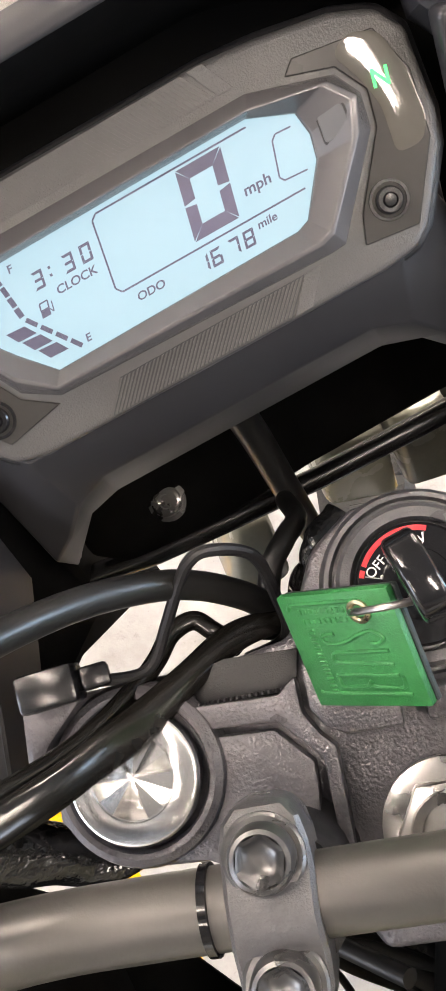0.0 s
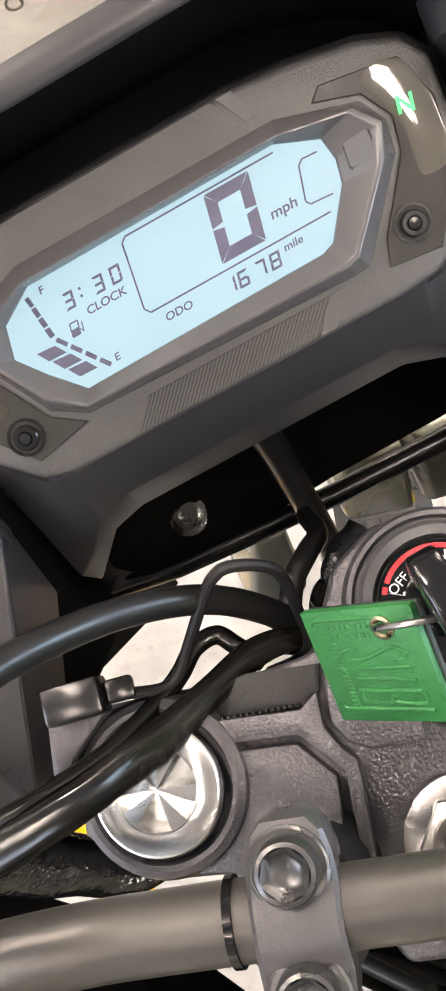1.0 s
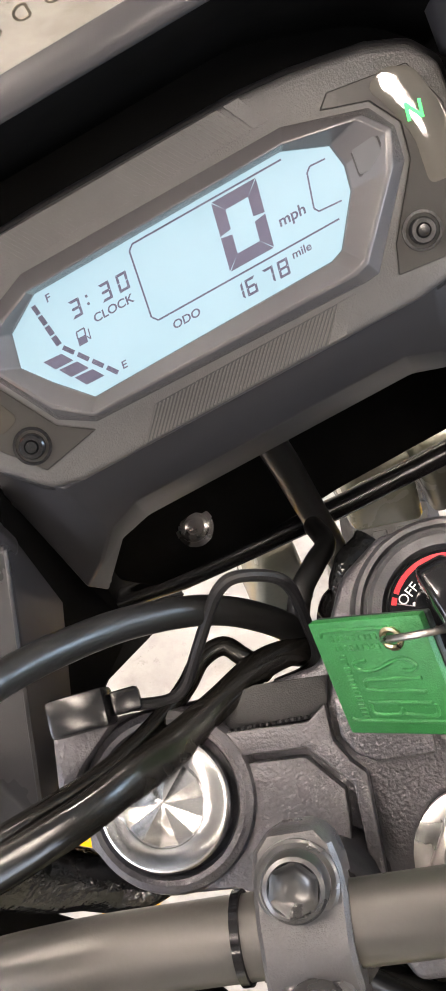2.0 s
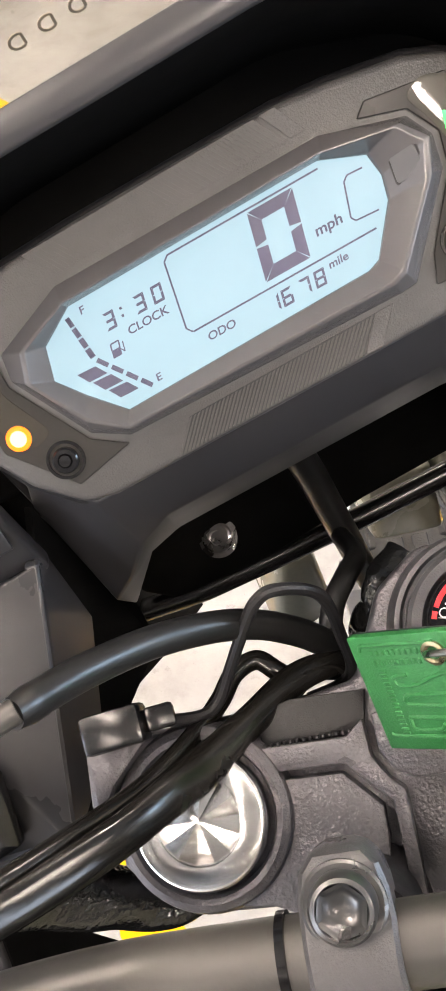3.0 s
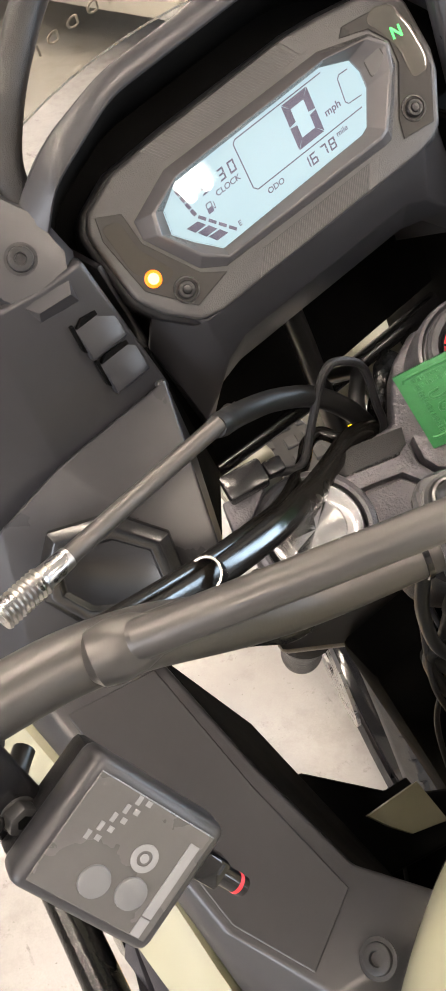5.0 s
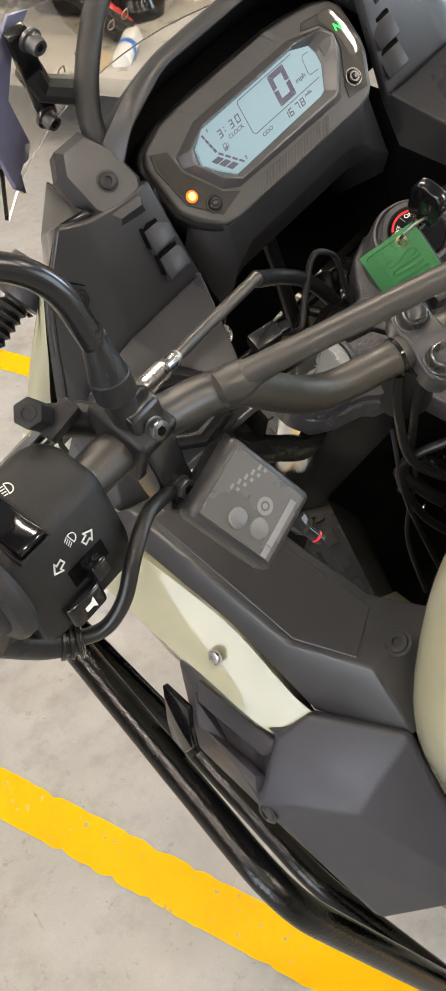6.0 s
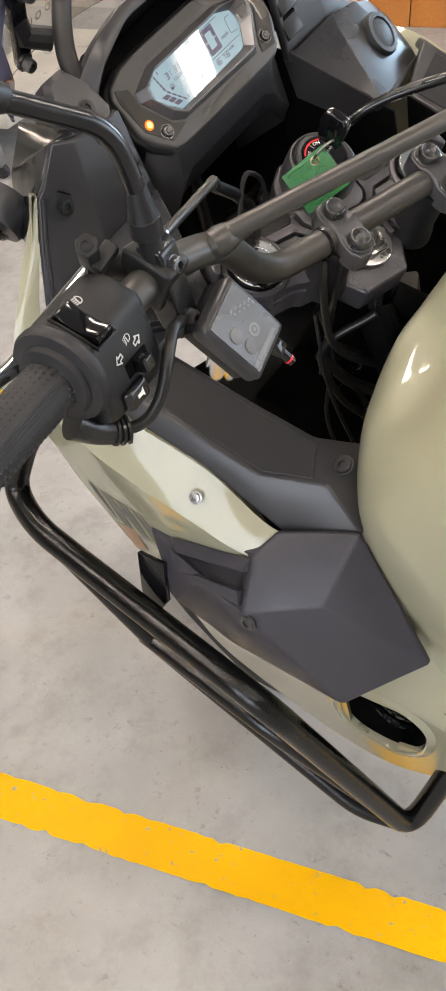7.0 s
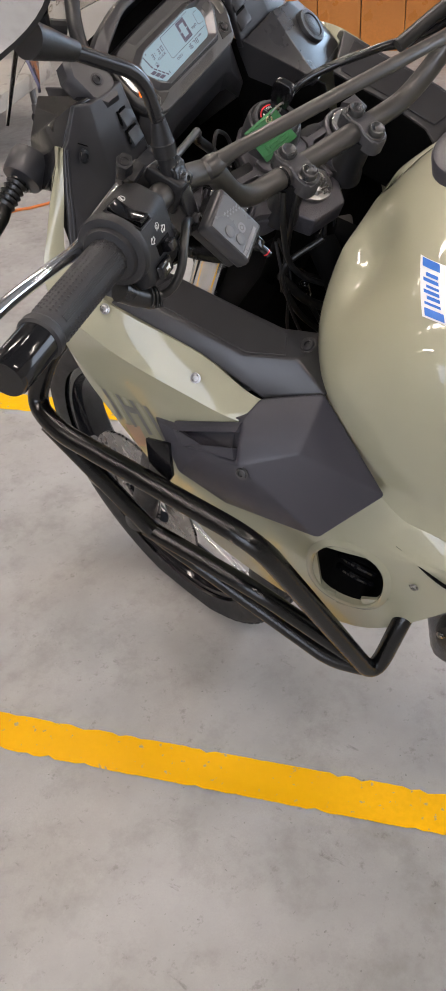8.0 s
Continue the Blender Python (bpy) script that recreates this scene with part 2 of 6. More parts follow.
def loft(loops, m=Matrix(), closed=True, cap=(True, True)):
    bm = bmesh.new()
    vs = [[bm.verts.new(p) for p in lp] for lp in loops]
    n = len(vs[0])
    for a, b in zip(vs, vs[1:]):
        for i in range(n if closed else n - 1):
            bm.faces.new((a[i], a[(i + 1) % n], b[(i + 1) % n], b[i]))
    if closed and cap[0]:
        bm.faces.new(vs[0][::-1])
    if closed and cap[1]:
        bm.faces.new(vs[-1])
    bmesh.ops.recalc_face_normals(bm, faces=bm.faces)
    return moved(bm, m)


def lathe(profile, m=Matrix(), seg=32):
    """Rings of (radius, height) about z; a radius of nought closes an end."""
    bm = bmesh.new()
    rings = []
    for r, h in profile:
        if r <= 1e-9:
            rings.append([bm.verts.new((0, 0, h))])
        else:
            rings.append([bm.verts.new((r * math.cos(a), r * math.sin(a), h)) for a in (2 * math.pi * k / seg for k in range(seg))])
    for a, b in zip(rings, rings[1:]):
        for i in range(seg):
            j = (i + 1) % seg
            q = [a[i], a[j], b[j], b[i]] if len(a) > 1 and len(b) > 1 else ([a[0], b[j], b[i]] if len(a) == 1 else [a[i], a[j], b[0]])
            bm.faces.new(q)
    bmesh.ops.recalc_face_normals(bm, faces=bm.faces)
    return moved(bm, m)


def smooth_path(pts, steps=8):
    P = [Vector(p) for p in pts]
    P = [P[0] * 2 - P[1], *P, P[-1] * 2 - P[-2]]
    out = []
    for i in range(1, len(P) - 2):
        for k in range(steps):
            t = k / steps
            a, b, c, d = P[i - 1:i + 3]
            out.append(0.5 * ((2 * b) + (c - a) * t + (2 * a - 5 * b + 4 * c - d) * t * t + (3 * b - a - 3 * c + d) * t ** 3))
    return out + [P[-2]]


def fillet_path(pts, r, steps=6):
    """A polyline with its corners rounded off, as bent tube has."""
    P = [Vector(p) for p in pts]
    out = [P[0]]
    for a, b, c in zip(P, P[1:], P[2:]):
        d = min(r, (a - b).length * 0.48, (c - b).length * 0.48)
        p, q = b + (a - b).normalized() * d, b + (c - b).normalized() * d
        out += [(1 - t) ** 2 * p + 2 * t * (1 - t) * b + t * t * q for t in (k / steps for k in range(steps + 1))]
    return out + [P[-1]]


def tube(path, r, seg=14, m=Matrix(), cap=True):
    """Sweep a circle along a path; r may be a list, one radius for each point."""
    rs = r if isinstance(r, (list, tuple)) else [r] * len(path)
    n = len(path)
    ref = None
    loops = []
    for i, p in enumerate(path):
        d = (path[min(i + 1, n - 1)] - path[max(i - 1, 0)]).normalized()
        if ref is None:
            ref = d.orthogonal().normalized()
        ref = (ref - d * ref.dot(d)).normalized()
        side = d.cross(ref)
        loops.append([p + rs[i] * (ref * math.cos(a) + side * math.sin(a)) for a in (2 * math.pi * k / seg for k in range(seg))])
    return loft(loops, m, cap=(cap, cap))


def box(sx, sy, sz, bevel=0.0, m=Matrix(), seg=2):
    return prism([(-sx / 2, -sy / 2), (sx / 2, -sy / 2), (sx / 2, sy / 2), (-sx / 2, sy / 2)], -sz / 2, sz / 2, bevel, seg, m)


def shell(verts, faces, thick, bevel=0.002, seg=2, inward=None):
    """A moulded panel: faceted outer skin with a wall thickness and softened creases. inward: a point on its hollow side."""
    bm = bmesh.new()
    vs = [bm.verts.new(v) for v in verts]
    for f in faces:
        bm.faces.new([vs[i] for i in f])
    bmesh.ops.recalc_face_normals(bm, faces=bm.faces)
    f0 = max(bm.faces, key=lambda f: f.calc_area())
    if inward is not None and (Vector(inward) - f0.calc_center_median()).dot(f0.normal) > 0:
        bmesh.ops.reverse_faces(bm, faces=bm.faces)
    bmesh.ops.solidify(bm, geom=bm.faces[:], thickness=thick)
    return bevelled(bm, bevel, seg, 12)


def frame_of(origin, x, up, scale=1.0):
    """A frame from an origin, its x axis and a rough z axis."""
    x = Vector(x).normalized()
    y = Vector(up).cross(x).normalized()
    z = x.cross(y)
    return Matrix.Translation(origin) @ Matrix((x, y, z)).transposed().to_4x4() @ Matrix.Scale(scale, 4)


def letters(text, size, depth, m, bold=0.0):
    cu = bpy.data.curves.new("tmp", "FONT")
    cu.body, cu.size, cu.extrude, cu.align_x, cu.align_y, cu.offset = text, size, depth, "CENTER", "CENTER", size * bold
    ob = bpy.data.objects.new("tmp", cu)
    me = bpy.data.meshes.new_from_object(ob)
    bm = bmesh.new()
    bm.from_mesh(me)
    bpy.data.objects.remove(ob)
    return moved(bm, m)


def bolt(name, m, parent, r=0.006, h=0.004, mat=None, hexed=False, washer=1.35, label=""):
    """A screw head with a socket or a hexagon, and the flange under it."""
    if hexed:
        flange = lathe([(r * washer, 0), (r * washer, h * 0.22), (r * 1.0, h * 0.42), (0, h * 0.42)], m, 28)
        hx = prism([(r * math.cos(a), r * math.sin(a)) for a in (k * math.pi / 3 for k in range(6))], h * 0.2, h * 1.4, r * 0.13, 2, m)
        head = joined(flange, hx)
    else:
        head = lathe([(r * washer, 0), (r * washer, h * 0.25), (r * 1.05, h * 0.3), (r, h * 0.85), (r * 0.85, h), (r * 0.5, h), (r * 0.45, h * 0.4), (0, h * 0.4)], m, 24)
    return part(name, head, mat or DARKBOLT, parent, label)

# ---------------------------------------------------------------- the workshop
LINE, ACROSS = Vector((-0.331, 0.944, 0)), Vector((0.944, 0.331, 0))  # along the painted lines, and across them


def sheet(name, mat, m, sx, sy, thick, label, category):
    ob = part(name, box(sx, sy, thick), mat, None, label, m)
    return tagged(ob, label, category, "", "structure")


sheet("floor", CONCRETE, pose(-1.0, 1.0, -0.06), 16, 16, 0.12, "grey stained concrete workshop floor", "floor")


def painted_line(off, width, length):
    """A painted stripe with frayed edges, lying on the floor."""
    rnd = random.Random(int(off * 1000))
    n = 620
    left, right = [], []
    for i in range(n + 1):
        s = -length / 2 + length * i / n
        fray = lambda: rnd.choice((-0.003, 0, 0, 0, 0.001, 0.002, -0.006)) * rnd.random()
        left.append(LINE * s + ACROSS * (off - fray()))
        right.append(LINE * s + ACROSS * (off + width + fray()))
    bm = bmesh.new()
    lv = [bm.verts.new((p.x, p.y, 0.0012)) for p in left]
    rv = [bm.verts.new((p.x, p.y, 0.0012)) for p in right]
    for i in range(n):
        bm.faces.new((lv[i], rv[i], rv[i + 1], lv[i + 1]))
    return tagged(part("floor_marking", bm, YELLOW, None), "worn yellow painted line on the concrete floor", "floor marking", "yellow floor lines", "structure")


painted_line(0.024, 0.080, 9.0)
painted_line(1.108, 0.080, 9.0)

ROOM_TURN = pose(0, 0, 0, 0, 0, 19.3)  # the walls run with the painted lines
# the east wall has a window beside the boarding
sheet("wall_east", PLASTER, ROOM_TURN @ pose(5.2, 1.0, 0.6), 0.15, 15, 1.2, "white plaster wall", "wall")
sheet("wall_east_lintel", PLASTER, ROOM_TURN @ pose(5.2, 1.0, 3.7), 0.15, 15, 1.0, "white plaster lintel over the window", "wall")
sheet("wall_east_pier", PLASTER, ROOM_TURN @ pose(5.2, -4.85, 2.2), 0.15, 3.3, 2.0, "white plaster wall beside the window", "wall")
sheet("wall_east_return", PLASTER, ROOM_TURN @ pose(5.2, 3.45, 2.2), 0.15, 10.1, 2.0, "white plaster wall beside the window", "wall")
sheet("wall_north", PLASTER, ROOM_TURN @ pose(-1.0, 7.5, 2.1), 12.2, 0.15, 4.2, "white plaster wall", "wall")
# the south wall has the wide shutter opening
sheet("wall_south", PLASTER, ROOM_TURN @ pose(-3.0, -6.0, 2.1), 8.2, 0.15, 4.2, "unseen white plaster wall beside an assumed door opening", "wall")
sheet("wall_south_pier", PLASTER, ROOM_TURN @ pose(4.8, -6.0, 2.1), 0.65, 0.15, 4.2, "unseen white plaster wall beside an assumed door opening", "wall")
sheet("wall_south_lintel", PLASTER, ROOM_TURN @ pose(2.79, -6.0, 3.7), 3.36, 0.15, 1.0, "unseen white plaster lintel over an assumed door opening", "wall")
sheet("ceiling", CEILING, ROOM_TURN @ pose(-1.0, 1.0, 4.25), 13, 15, 0.1, "grey sheet ceiling", "ceiling")
# the unseen west wall has a second shutter opening, added for the fill lamp
sheet("wall_west", PLASTER, ROOM_TURN @ pose(-7.2, 4.2, 2.1), 0.15, 7.0, 4.2, "unseen white plaster wall beside an assumed door opening", "wall")
sheet("wall_west_pier", PLASTER, ROOM_TURN @ pose(-7.2, -5.3, 2.1), 0.15, 1.4, 4.2, "unseen white plaster wall beside an assumed door opening", "wall")
sheet("wall_west_lintel", PLASTER, ROOM_TURN @ pose(-7.2, -1.95, 3.7), 0.15, 5.3, 1.0, "unseen white plaster lintel over an assumed door opening", "wall")

TUBE_PLACES = ((-0.73, -2.50), (1.05, -3.60), (2.90, -3.0), (-3.60, -1.5), (-1.64, 0.75), (1.05, 1.2), (2.90, 1.2), (-4.04, 2.6), (-1.64, 2.4), (1.8, 4.4))


def tube_lamp(m):
    t = thing("tube_lamp", "white twin fluorescent tube lamp under the ceiling", "ceiling lamp", m, "ceiling tube lamps")
    part("body", box(0.22, 1.5, 0.06, 0.01), WHITEMETAL, t)
    for x in (-0.05, 0.05):
        part("tube", lathe([(0, -0.7), (0.03, -0.7), (0.03, 0.7), (0, 0.7)], pose(x, 0, -0.06, 90), 12), TUBE, t)
    return t


first = tube_lamp(ROOM_TURN @ pose(*TUBE_PLACES[0], 4.17))
for x, y in TUBE_PLACES[1:]:
    copy_thing(first, ROOM_TURN @ pose(x, y, 4.17))

# wooden partition against the east wall
wood = thing("wooden_partition", "orange varnished wooden boarding with a pale strip", "partition", ROOM_TURN @ pose(4.95, 0.0, 0))
for i in range(12):
    part("board", box(0.03, 0.245, 2.4, 0.004), WOOD, wood, "", pose(0, -1.5 + 0.25 * i, 1.2))
part("strip", box(0.012, 0.03, 2.4, 0.003), PAPER, wood, "pale pink strip", pose(-0.022, 1.20, 1.2))

# low cream lift table on castors, with a dark machine and a bottle on it
bench = thing("lift_table", "low cream steel lift table on dark legs with castors", "lift table", ROOM_TURN @ pose(3.05, 3.15, 0))
part("top", box(1.1, 2.4, 0.075, 0.01), BENCHTOP, bench, "", pose(0, 0, 0.255))
part("tray", box(0.9, 2.2, 0.03, 0.004), GREYPAINT, bench, "dark tray under the top", pose(0.05, 0.05, 0.20))
for x in (-0.5, 0.5):
    for y in (-1.1, 1.1):
        leg = part("leg", joined(tube([Vector((0.03, 0.02, 0.21)), Vector((0, 0, 0.07))], 0.016, 10), box(0.04, 0.03, 0.05, 0.006, pose(0, 0, 0.075))), GREYPAINT, bench, "", pose(x, y, 0))
        part("castor", lathe([(0, -0.014), (0.026, -0.014), (0.03, -0.008), (0.03, 0.008), (0.026, 0.014), (0, 0.014)], pose(0, 0, 0.031, 0, 90, 0), 20), GRIPRUB, leg, "small black castor")
bottle = thing("bottle", "white plastic bottle with a blue band lying on the table", "bottle", ROOM_TURN @ pose(2.72, 2.25, 0.335, 0, 80, 20))
part("body", lathe([(0, -0.12), (0.038, -0.12), (0.042, -0.11), (0.042, 0.06), (0.03, 0.09), (0.016, 0.10), (0.016, 0.12), (0, 0.12)], Matrix(), 24), WHITEMETAL, bottle)
part("band", lathe([(0.0425, -0.05), (0.0432, -0.049), (0.0432, -0.02), (0.0425, -0.019)], Matrix(), 24), BLUEINK, bottle, "blue band")

mach = thing("machine", "black machine with a red rail and thick hoses on the table", "machine", ROOM_TURN @ pose(3.2, 2.75, 0.2925))
part("housing", joined(box(0.34, 0.5, 0.22, 0.04, pose(0.1, 0.15, 0.11)), lathe([(0, 0), (0.13, 0), (0.14, 0.05), (0.10, 0.14), (0, 0.15)], pose(0.0, -0.2, 0.0), 28)), GLOSS, mach)
part("red_rail", tube(smooth_path([(-0.22, -0.32, 0.04), (-0.16, -0.1, 0.12), (-0.14, 0.15, 0.16), (-0.1, 0.4, 0.22)], 8), 0.022, 12), REDPAINT, mach, "red gloss rail")
for k in range(3):
    part("hose", tube(smooth_path([(-0.35 + 0.05 * k, -0.35, 0.03), (-0.28, -0.05 + 0.1 * k, 0.16 + 0.05 * k), (-0.3, 0.25 + 0.08 * k, 0.12), (-0.1, 0.45, 0.1)], 8), 0.026, 12), RUBBER, mach, "thick black hose")
hose = thing("air_hose", "thin orange air hose lying on the floor", "hose", pose(1.74, 2.36, 0.006))
part("hose_line", tube(smooth_path([(-0.16, 0.02, 0), (-0.08, 0.07, 0), (0.03, 0.05, 0), (0.10, 0.0, 0), (0.22, -0.02, 0), (0.5, 0.15, 0)], 8), 0.006, 10), ORANGE, hose)

# ---------------------------------------------------------------- the motorcycle: its axes
# x to the rider's right, y ahead, z up, leaning on its side stand
BIKE = pose(0.4577, 0, 0, 0, -17.256, 0)
CX = -0.016  # its middle plane
moto = thing("motorcycle", "khaki green motorcycle with black crash bars, leaning on its stand", "motorcycle", BIKE)

# the dash: millimetres along its face, up its face, and out of it
DM = Matrix.Translation((-0.0185, 0.1986, 1.2793)) @ Matrix(((1, 0, 0), (0, 0.592, -0.806), (0, 0.806, 0.592))).to_4x4() @ Matrix.Scale(0.001, 4)
# the steering, turned to the right on its raked axis: millimetres right, ahead and up along the axis
AXIS = Vector((0, -0.454, 0.891)).normalized()
_x0 = Vector((1, 0, 0))
_y0 = AXIS.cross(_x0)
_c, _s = math.cos(radians(-16.5)), math.sin(radians(-16.5))
HX, HY = _c * _x0 + _s * _y0, -_s * _x0 + _c * _y0
HM = Matrix.Translation((-0.0255, 0.0155, 1.205)) @ Matrix((HX, HY, AXIS)).transposed().to_4x4() @ Matrix.Scale(0.001, 4)


def D(a, b, h=0.0):
    return DM @ Vector((a, b, h))


def H(u, v, w):
    return HM @ Vector((u, v, w))


def mx(p):
    return (2 * CX - p[0], p[1], p[2])


# ---------------------------------------------------------------- dash
OUT = [(-85, 12), (-84.5, 28), (-79, 35.5), (-60, 42.5), (-27, 43.6), (40, 43.2), (57, 41.5), (79, 37.5), (91, 32.5), (97, 24), (95.5, 0), (92.5, -9.5), (80, -28.5),
       (74, -33), (63, -34.5), (-56, -34), (-66, -31.5), (-78, -19), (-85, -6)]
BEZ_O = [(-66, 12), (-64.5, 20.5), (-40, 30), (48, 29.5), (73, 22), (77.5, 14), (76, 4), (55, -21.5), (50, -22), (-42.5, -19.5), (-53, -13)]
BEZ_I = [(-54.5, 6), (-51.5, 16), (-39.5, 23), (44.8, 23.5), (58.2, 18), (59.5, 11), (58, 3.8), (48, -10), (44, -11.5), (-39, -12.5), (-48, -2.5)]
dash = part("dashboard", prism(OUT, -30, 0, 2.5, 3, DM), DASH, moto, "dark grey instrument panel with a lit display")


RIDGE = (0.46, 0.56, 0.76, 0.76, 0.34, 0.20, 0.34, 0.44, 0.40, 0.40, 0.42)  # how far in the ridge of the surround lies: steep above the display, with a broad slope that holds the warning lamp


def ring(t, h):
    return [(ax + (bx - ax) * t, ay + (by - ay) * t, h) for (ax, ay), (bx, by) in zip(BEZ_O, BEZ_I)]


def ridge(more, h):
    return [(ax + (bx - ax) * (k + more), ay + (by - ay) * (k + more), h) for (ax, ay), (bx, by), k in zip(BEZ_O, BEZ_I, RIDGE)]


bz = loft([ring(-0.02, -1), ring(0.0, 0.6), ridge(-0.04, 7.8), ridge(0.08, 8.2), ring(0.98, 1.2), ring(1.0, -1)], DM, cap=(False, False))
part("bezel", bevelled(bz, 0.0006, 2, 12), BEZEL, dash, "raised smooth grey display surround", sharp=9)
part("lcd_screen", prism(BEZ_I, -0.6, 0.25, 0, 1, DM), LCD, dash, "pale blue back-lit display")
cover = part("display_cover", prism([(x * 0.995, y * 0.99) for x, y in BEZ_I], 1.1, 1.7, 0, 1, DM), GLASS, dash, "clear display cover")
cover.visible_shadow = False


def bar2(p, q, w, h=0.35):
    """A flat stroke from p to q on the display."""
    p, q = Vector(p), Vector(q)
    d = (q - p).normalized() * w / 2
    n = Vector((-d.y, d.x))
    return prism([p + n, q + n, q - n, p - n][::-1], 0.2, h, 0, 1, DM)


SEG = {"0": "abcdef", "1": "bc", "2": "abged", "3": "abgcd", "4": "fgbc", "5": "afgcd", "6": "afgedc", "7": "abc", "8": "abcdefg", "9": "abcdfg"}


def seg7(ch, x, y, w, h, t, slant=0.22):
    """One seven-segment digit, each segment with mitred ends."""
    g = t * 0.06
    S = {"a": [(g, h), (w - g, h), (w - t, h - t), (t, h - t)], "d": [(g, 0), (w - g, 0), (w - t, t), (t, t)],
         "f": [(0, h - g), (0, h / 2 + g), (t, h / 2 + g + t * 0.15), (t, h - t)], "e": [(0, g), (0, h / 2 - g), (t, h / 2 - g - t * 0.15), (t, t)],
         "b": [(w, h - g), (w, h / 2 + g), (w - t, h / 2 + g + t * 0.15), (w - t, h - t)], "c": [(w, g), (w, h / 2 - g), (w - t, h / 2 - g - t * 0.15), (w - t, t)],
         "g": [(t * 0.6, h / 2), (t, h / 2 + t / 2), (w - t, h / 2 + t / 2), (w - t * 0.6, h / 2), (w - t, h / 2 - t / 2), (t, h / 2 - t / 2)]}
    return [prism([(x + a + slant * b, y + b) for a, b in S[k]], 0.2, 0.35, 0, 1, DM) for k in SEG[ch]]


part("speed_digit", joined(*seg7("0", 15.6, 0.4, 15.0, 20.2, 3.7)), LCDINK, dash, "large dark zero on the display")
part("clock_digits", joined(*[b for ch, x in (("3", -33), ("3", -22.6), ("0", -16.6)) for b in seg7(ch, x, 10.8, 3.6, 5.2, 0.8)],
                            bar2((-26.5, 12.4), (-26.5, 13.2), 0.8), bar2((-26.0, 14.6), (-26.0, 15.4), 0.8)), LCDINK, dash)
part("odometer_digits", joined(*[b for k, ch in enumerate("1678") for b in seg7(ch, (12.6, 17.0, 23.0, 28.0)[k], -8.7, 3.5, 4.9, 0.75)]), LCDINK, dash)
for name, txt, x, y, sz in (("clock_word", "CLOCK", -20.6, 7.9, 3.5), ("odometer_word", "ODO", -2.6, -5.4, 3.4), ("speed_unit", "mph", 39.6, 6.0, 4.4),
                            ("distance_unit", "mile", 37.4, -4.4, 3.3), ("full_mark", "F", -36.4, 20.0, 3.2), ("empty_mark", "E", -26.2, -8.4, 3.2)):
    sh = Matrix(((1.16, 0.2, 0, x), (0, 1, 0, y), (0, 0, 1, 0.25), (0, 0, 0, 1)))
    part(name, letters(txt, sz, 0.06, DM @ sh, 0.018), LCDINK, dash)
part("speed_frame", joined(bar2((-6.2, 21.6), (44, 21.5), 0.55), bar2((-8.0, 20.2), (-11.8, 0.2), 0.55), bar2((-8.0, 20.2), (-6.2, 21.6), 0.5),
                           bar2((-11.8, 0.2), (-10.4, -1.6), 0.5), bar2((-10.4, -1.6), (51.5, -1.6), 0.55), bar2((50.6, 15.8), (55.5, 15.5), 0.5),
                           bar2((49.0, 14.5), (50.6, 15.8), 0.5), bar2((49.0, 14.5), (46.2, 4.6), 0.5), bar2((46.2, 4.6), (47.2, 3.2), 0.5),
                           bar2((47.2, 3.2), (54.5, 2.7), 0.5)), LCDINK, dash)
fuel = [bar2((-41.6 + 0.25 * k, 20.2 - 3.6 * k), (-41.3 + 0.25 * k, 17.2 - 3.6 * k), 1.5 + 0.12 * k) for k in range(4)]
fuel += [bar2((-40.0 + 2.9 * k, 5.2 - 3.9 * k), (-37.8 + 2.9 * k, 2.2 - 3.9 * k), 1.5) for k in range(4)]
for k in range(3):
    x, y = -47.6 + 3.0 * k, 4.2 - 4.3 * k
    fuel.append(prism([(x, y), (x + 6.2, y - 0.4), (x + 8.4, y - 3.9), (x + 2.2, y - 3.7)], 0.2, 0.35, 0, 1, DM))
part("fuel_gauge", joined(*fuel), LCDINK, dash, "stepped fuel gauge bars on the display")
part("pump_symbol", joined(prism([(-35.4, 3.0), (-32.4, 3.0), (-31.8, 5.3), (-34.8, 5.3)], 0.2, 0.35, 0, 1, DM), bar2((-34.7, 5.2), (-34.1, 7.2), 0.45), bar2((-34.1, 7.2), (-31.4, 7.2), 0.45), bar2((-31.4, 7.2), (-32.0, 5.2), 0.45),
                           bar2((-31.2, 3.4), (-30.4, 6.4), 0.35), bar2((-31.2, 3.4), (-31.9, 4.6), 0.35)), LCDINK, dash, "small fuel pump symbol")

def rounded(pts, r):
    """A closed outline with rounded corners."""
    q = [Vector((x, y, 0)) for x, y in pts]
    path = fillet_path([q[-1], *q, q[0]], r, 4)[1:-1]
    return [(p.x, p.y) for p in path]


# lens panels, lamps and buttons
part("lens_panel", prism([(64, 31.5), (88, 27.8), (93, 13), (90.5, -6), (77, -27), (60, -25), (63, -16.5), (77.5, 3.5), (79.5, 14), (74, 23.5), (60, 28)], -0.5, 0.7, 0.3, 1, DM), LENSMATT, dash,
     "smoked indicator panel")
part("lens_panel", prism([(-77.5, 32), (-67, 26.5), (-67.5, 11), (-54, -14.5), (-44, -21.5), (-64, -25.5), (-79.5, -6), (-81, 22)], -0.5, 0.7, 0.3, 1, DM), LENSMATT, dash,
     "smoked indicator panel")
strip = rounded([(74.5, 26.8), (81, 30), (89, 26.5), (92, 14), (91.5, -1), (88, -6.5), (79.5, -6), (81.2, 8), (79, 17)], 3.0)
spine = [(min(max(85.4 + (x - 85.4) * 0.2, 83), 87.5), y * 0.8 + 2.4) for x, y in strip]
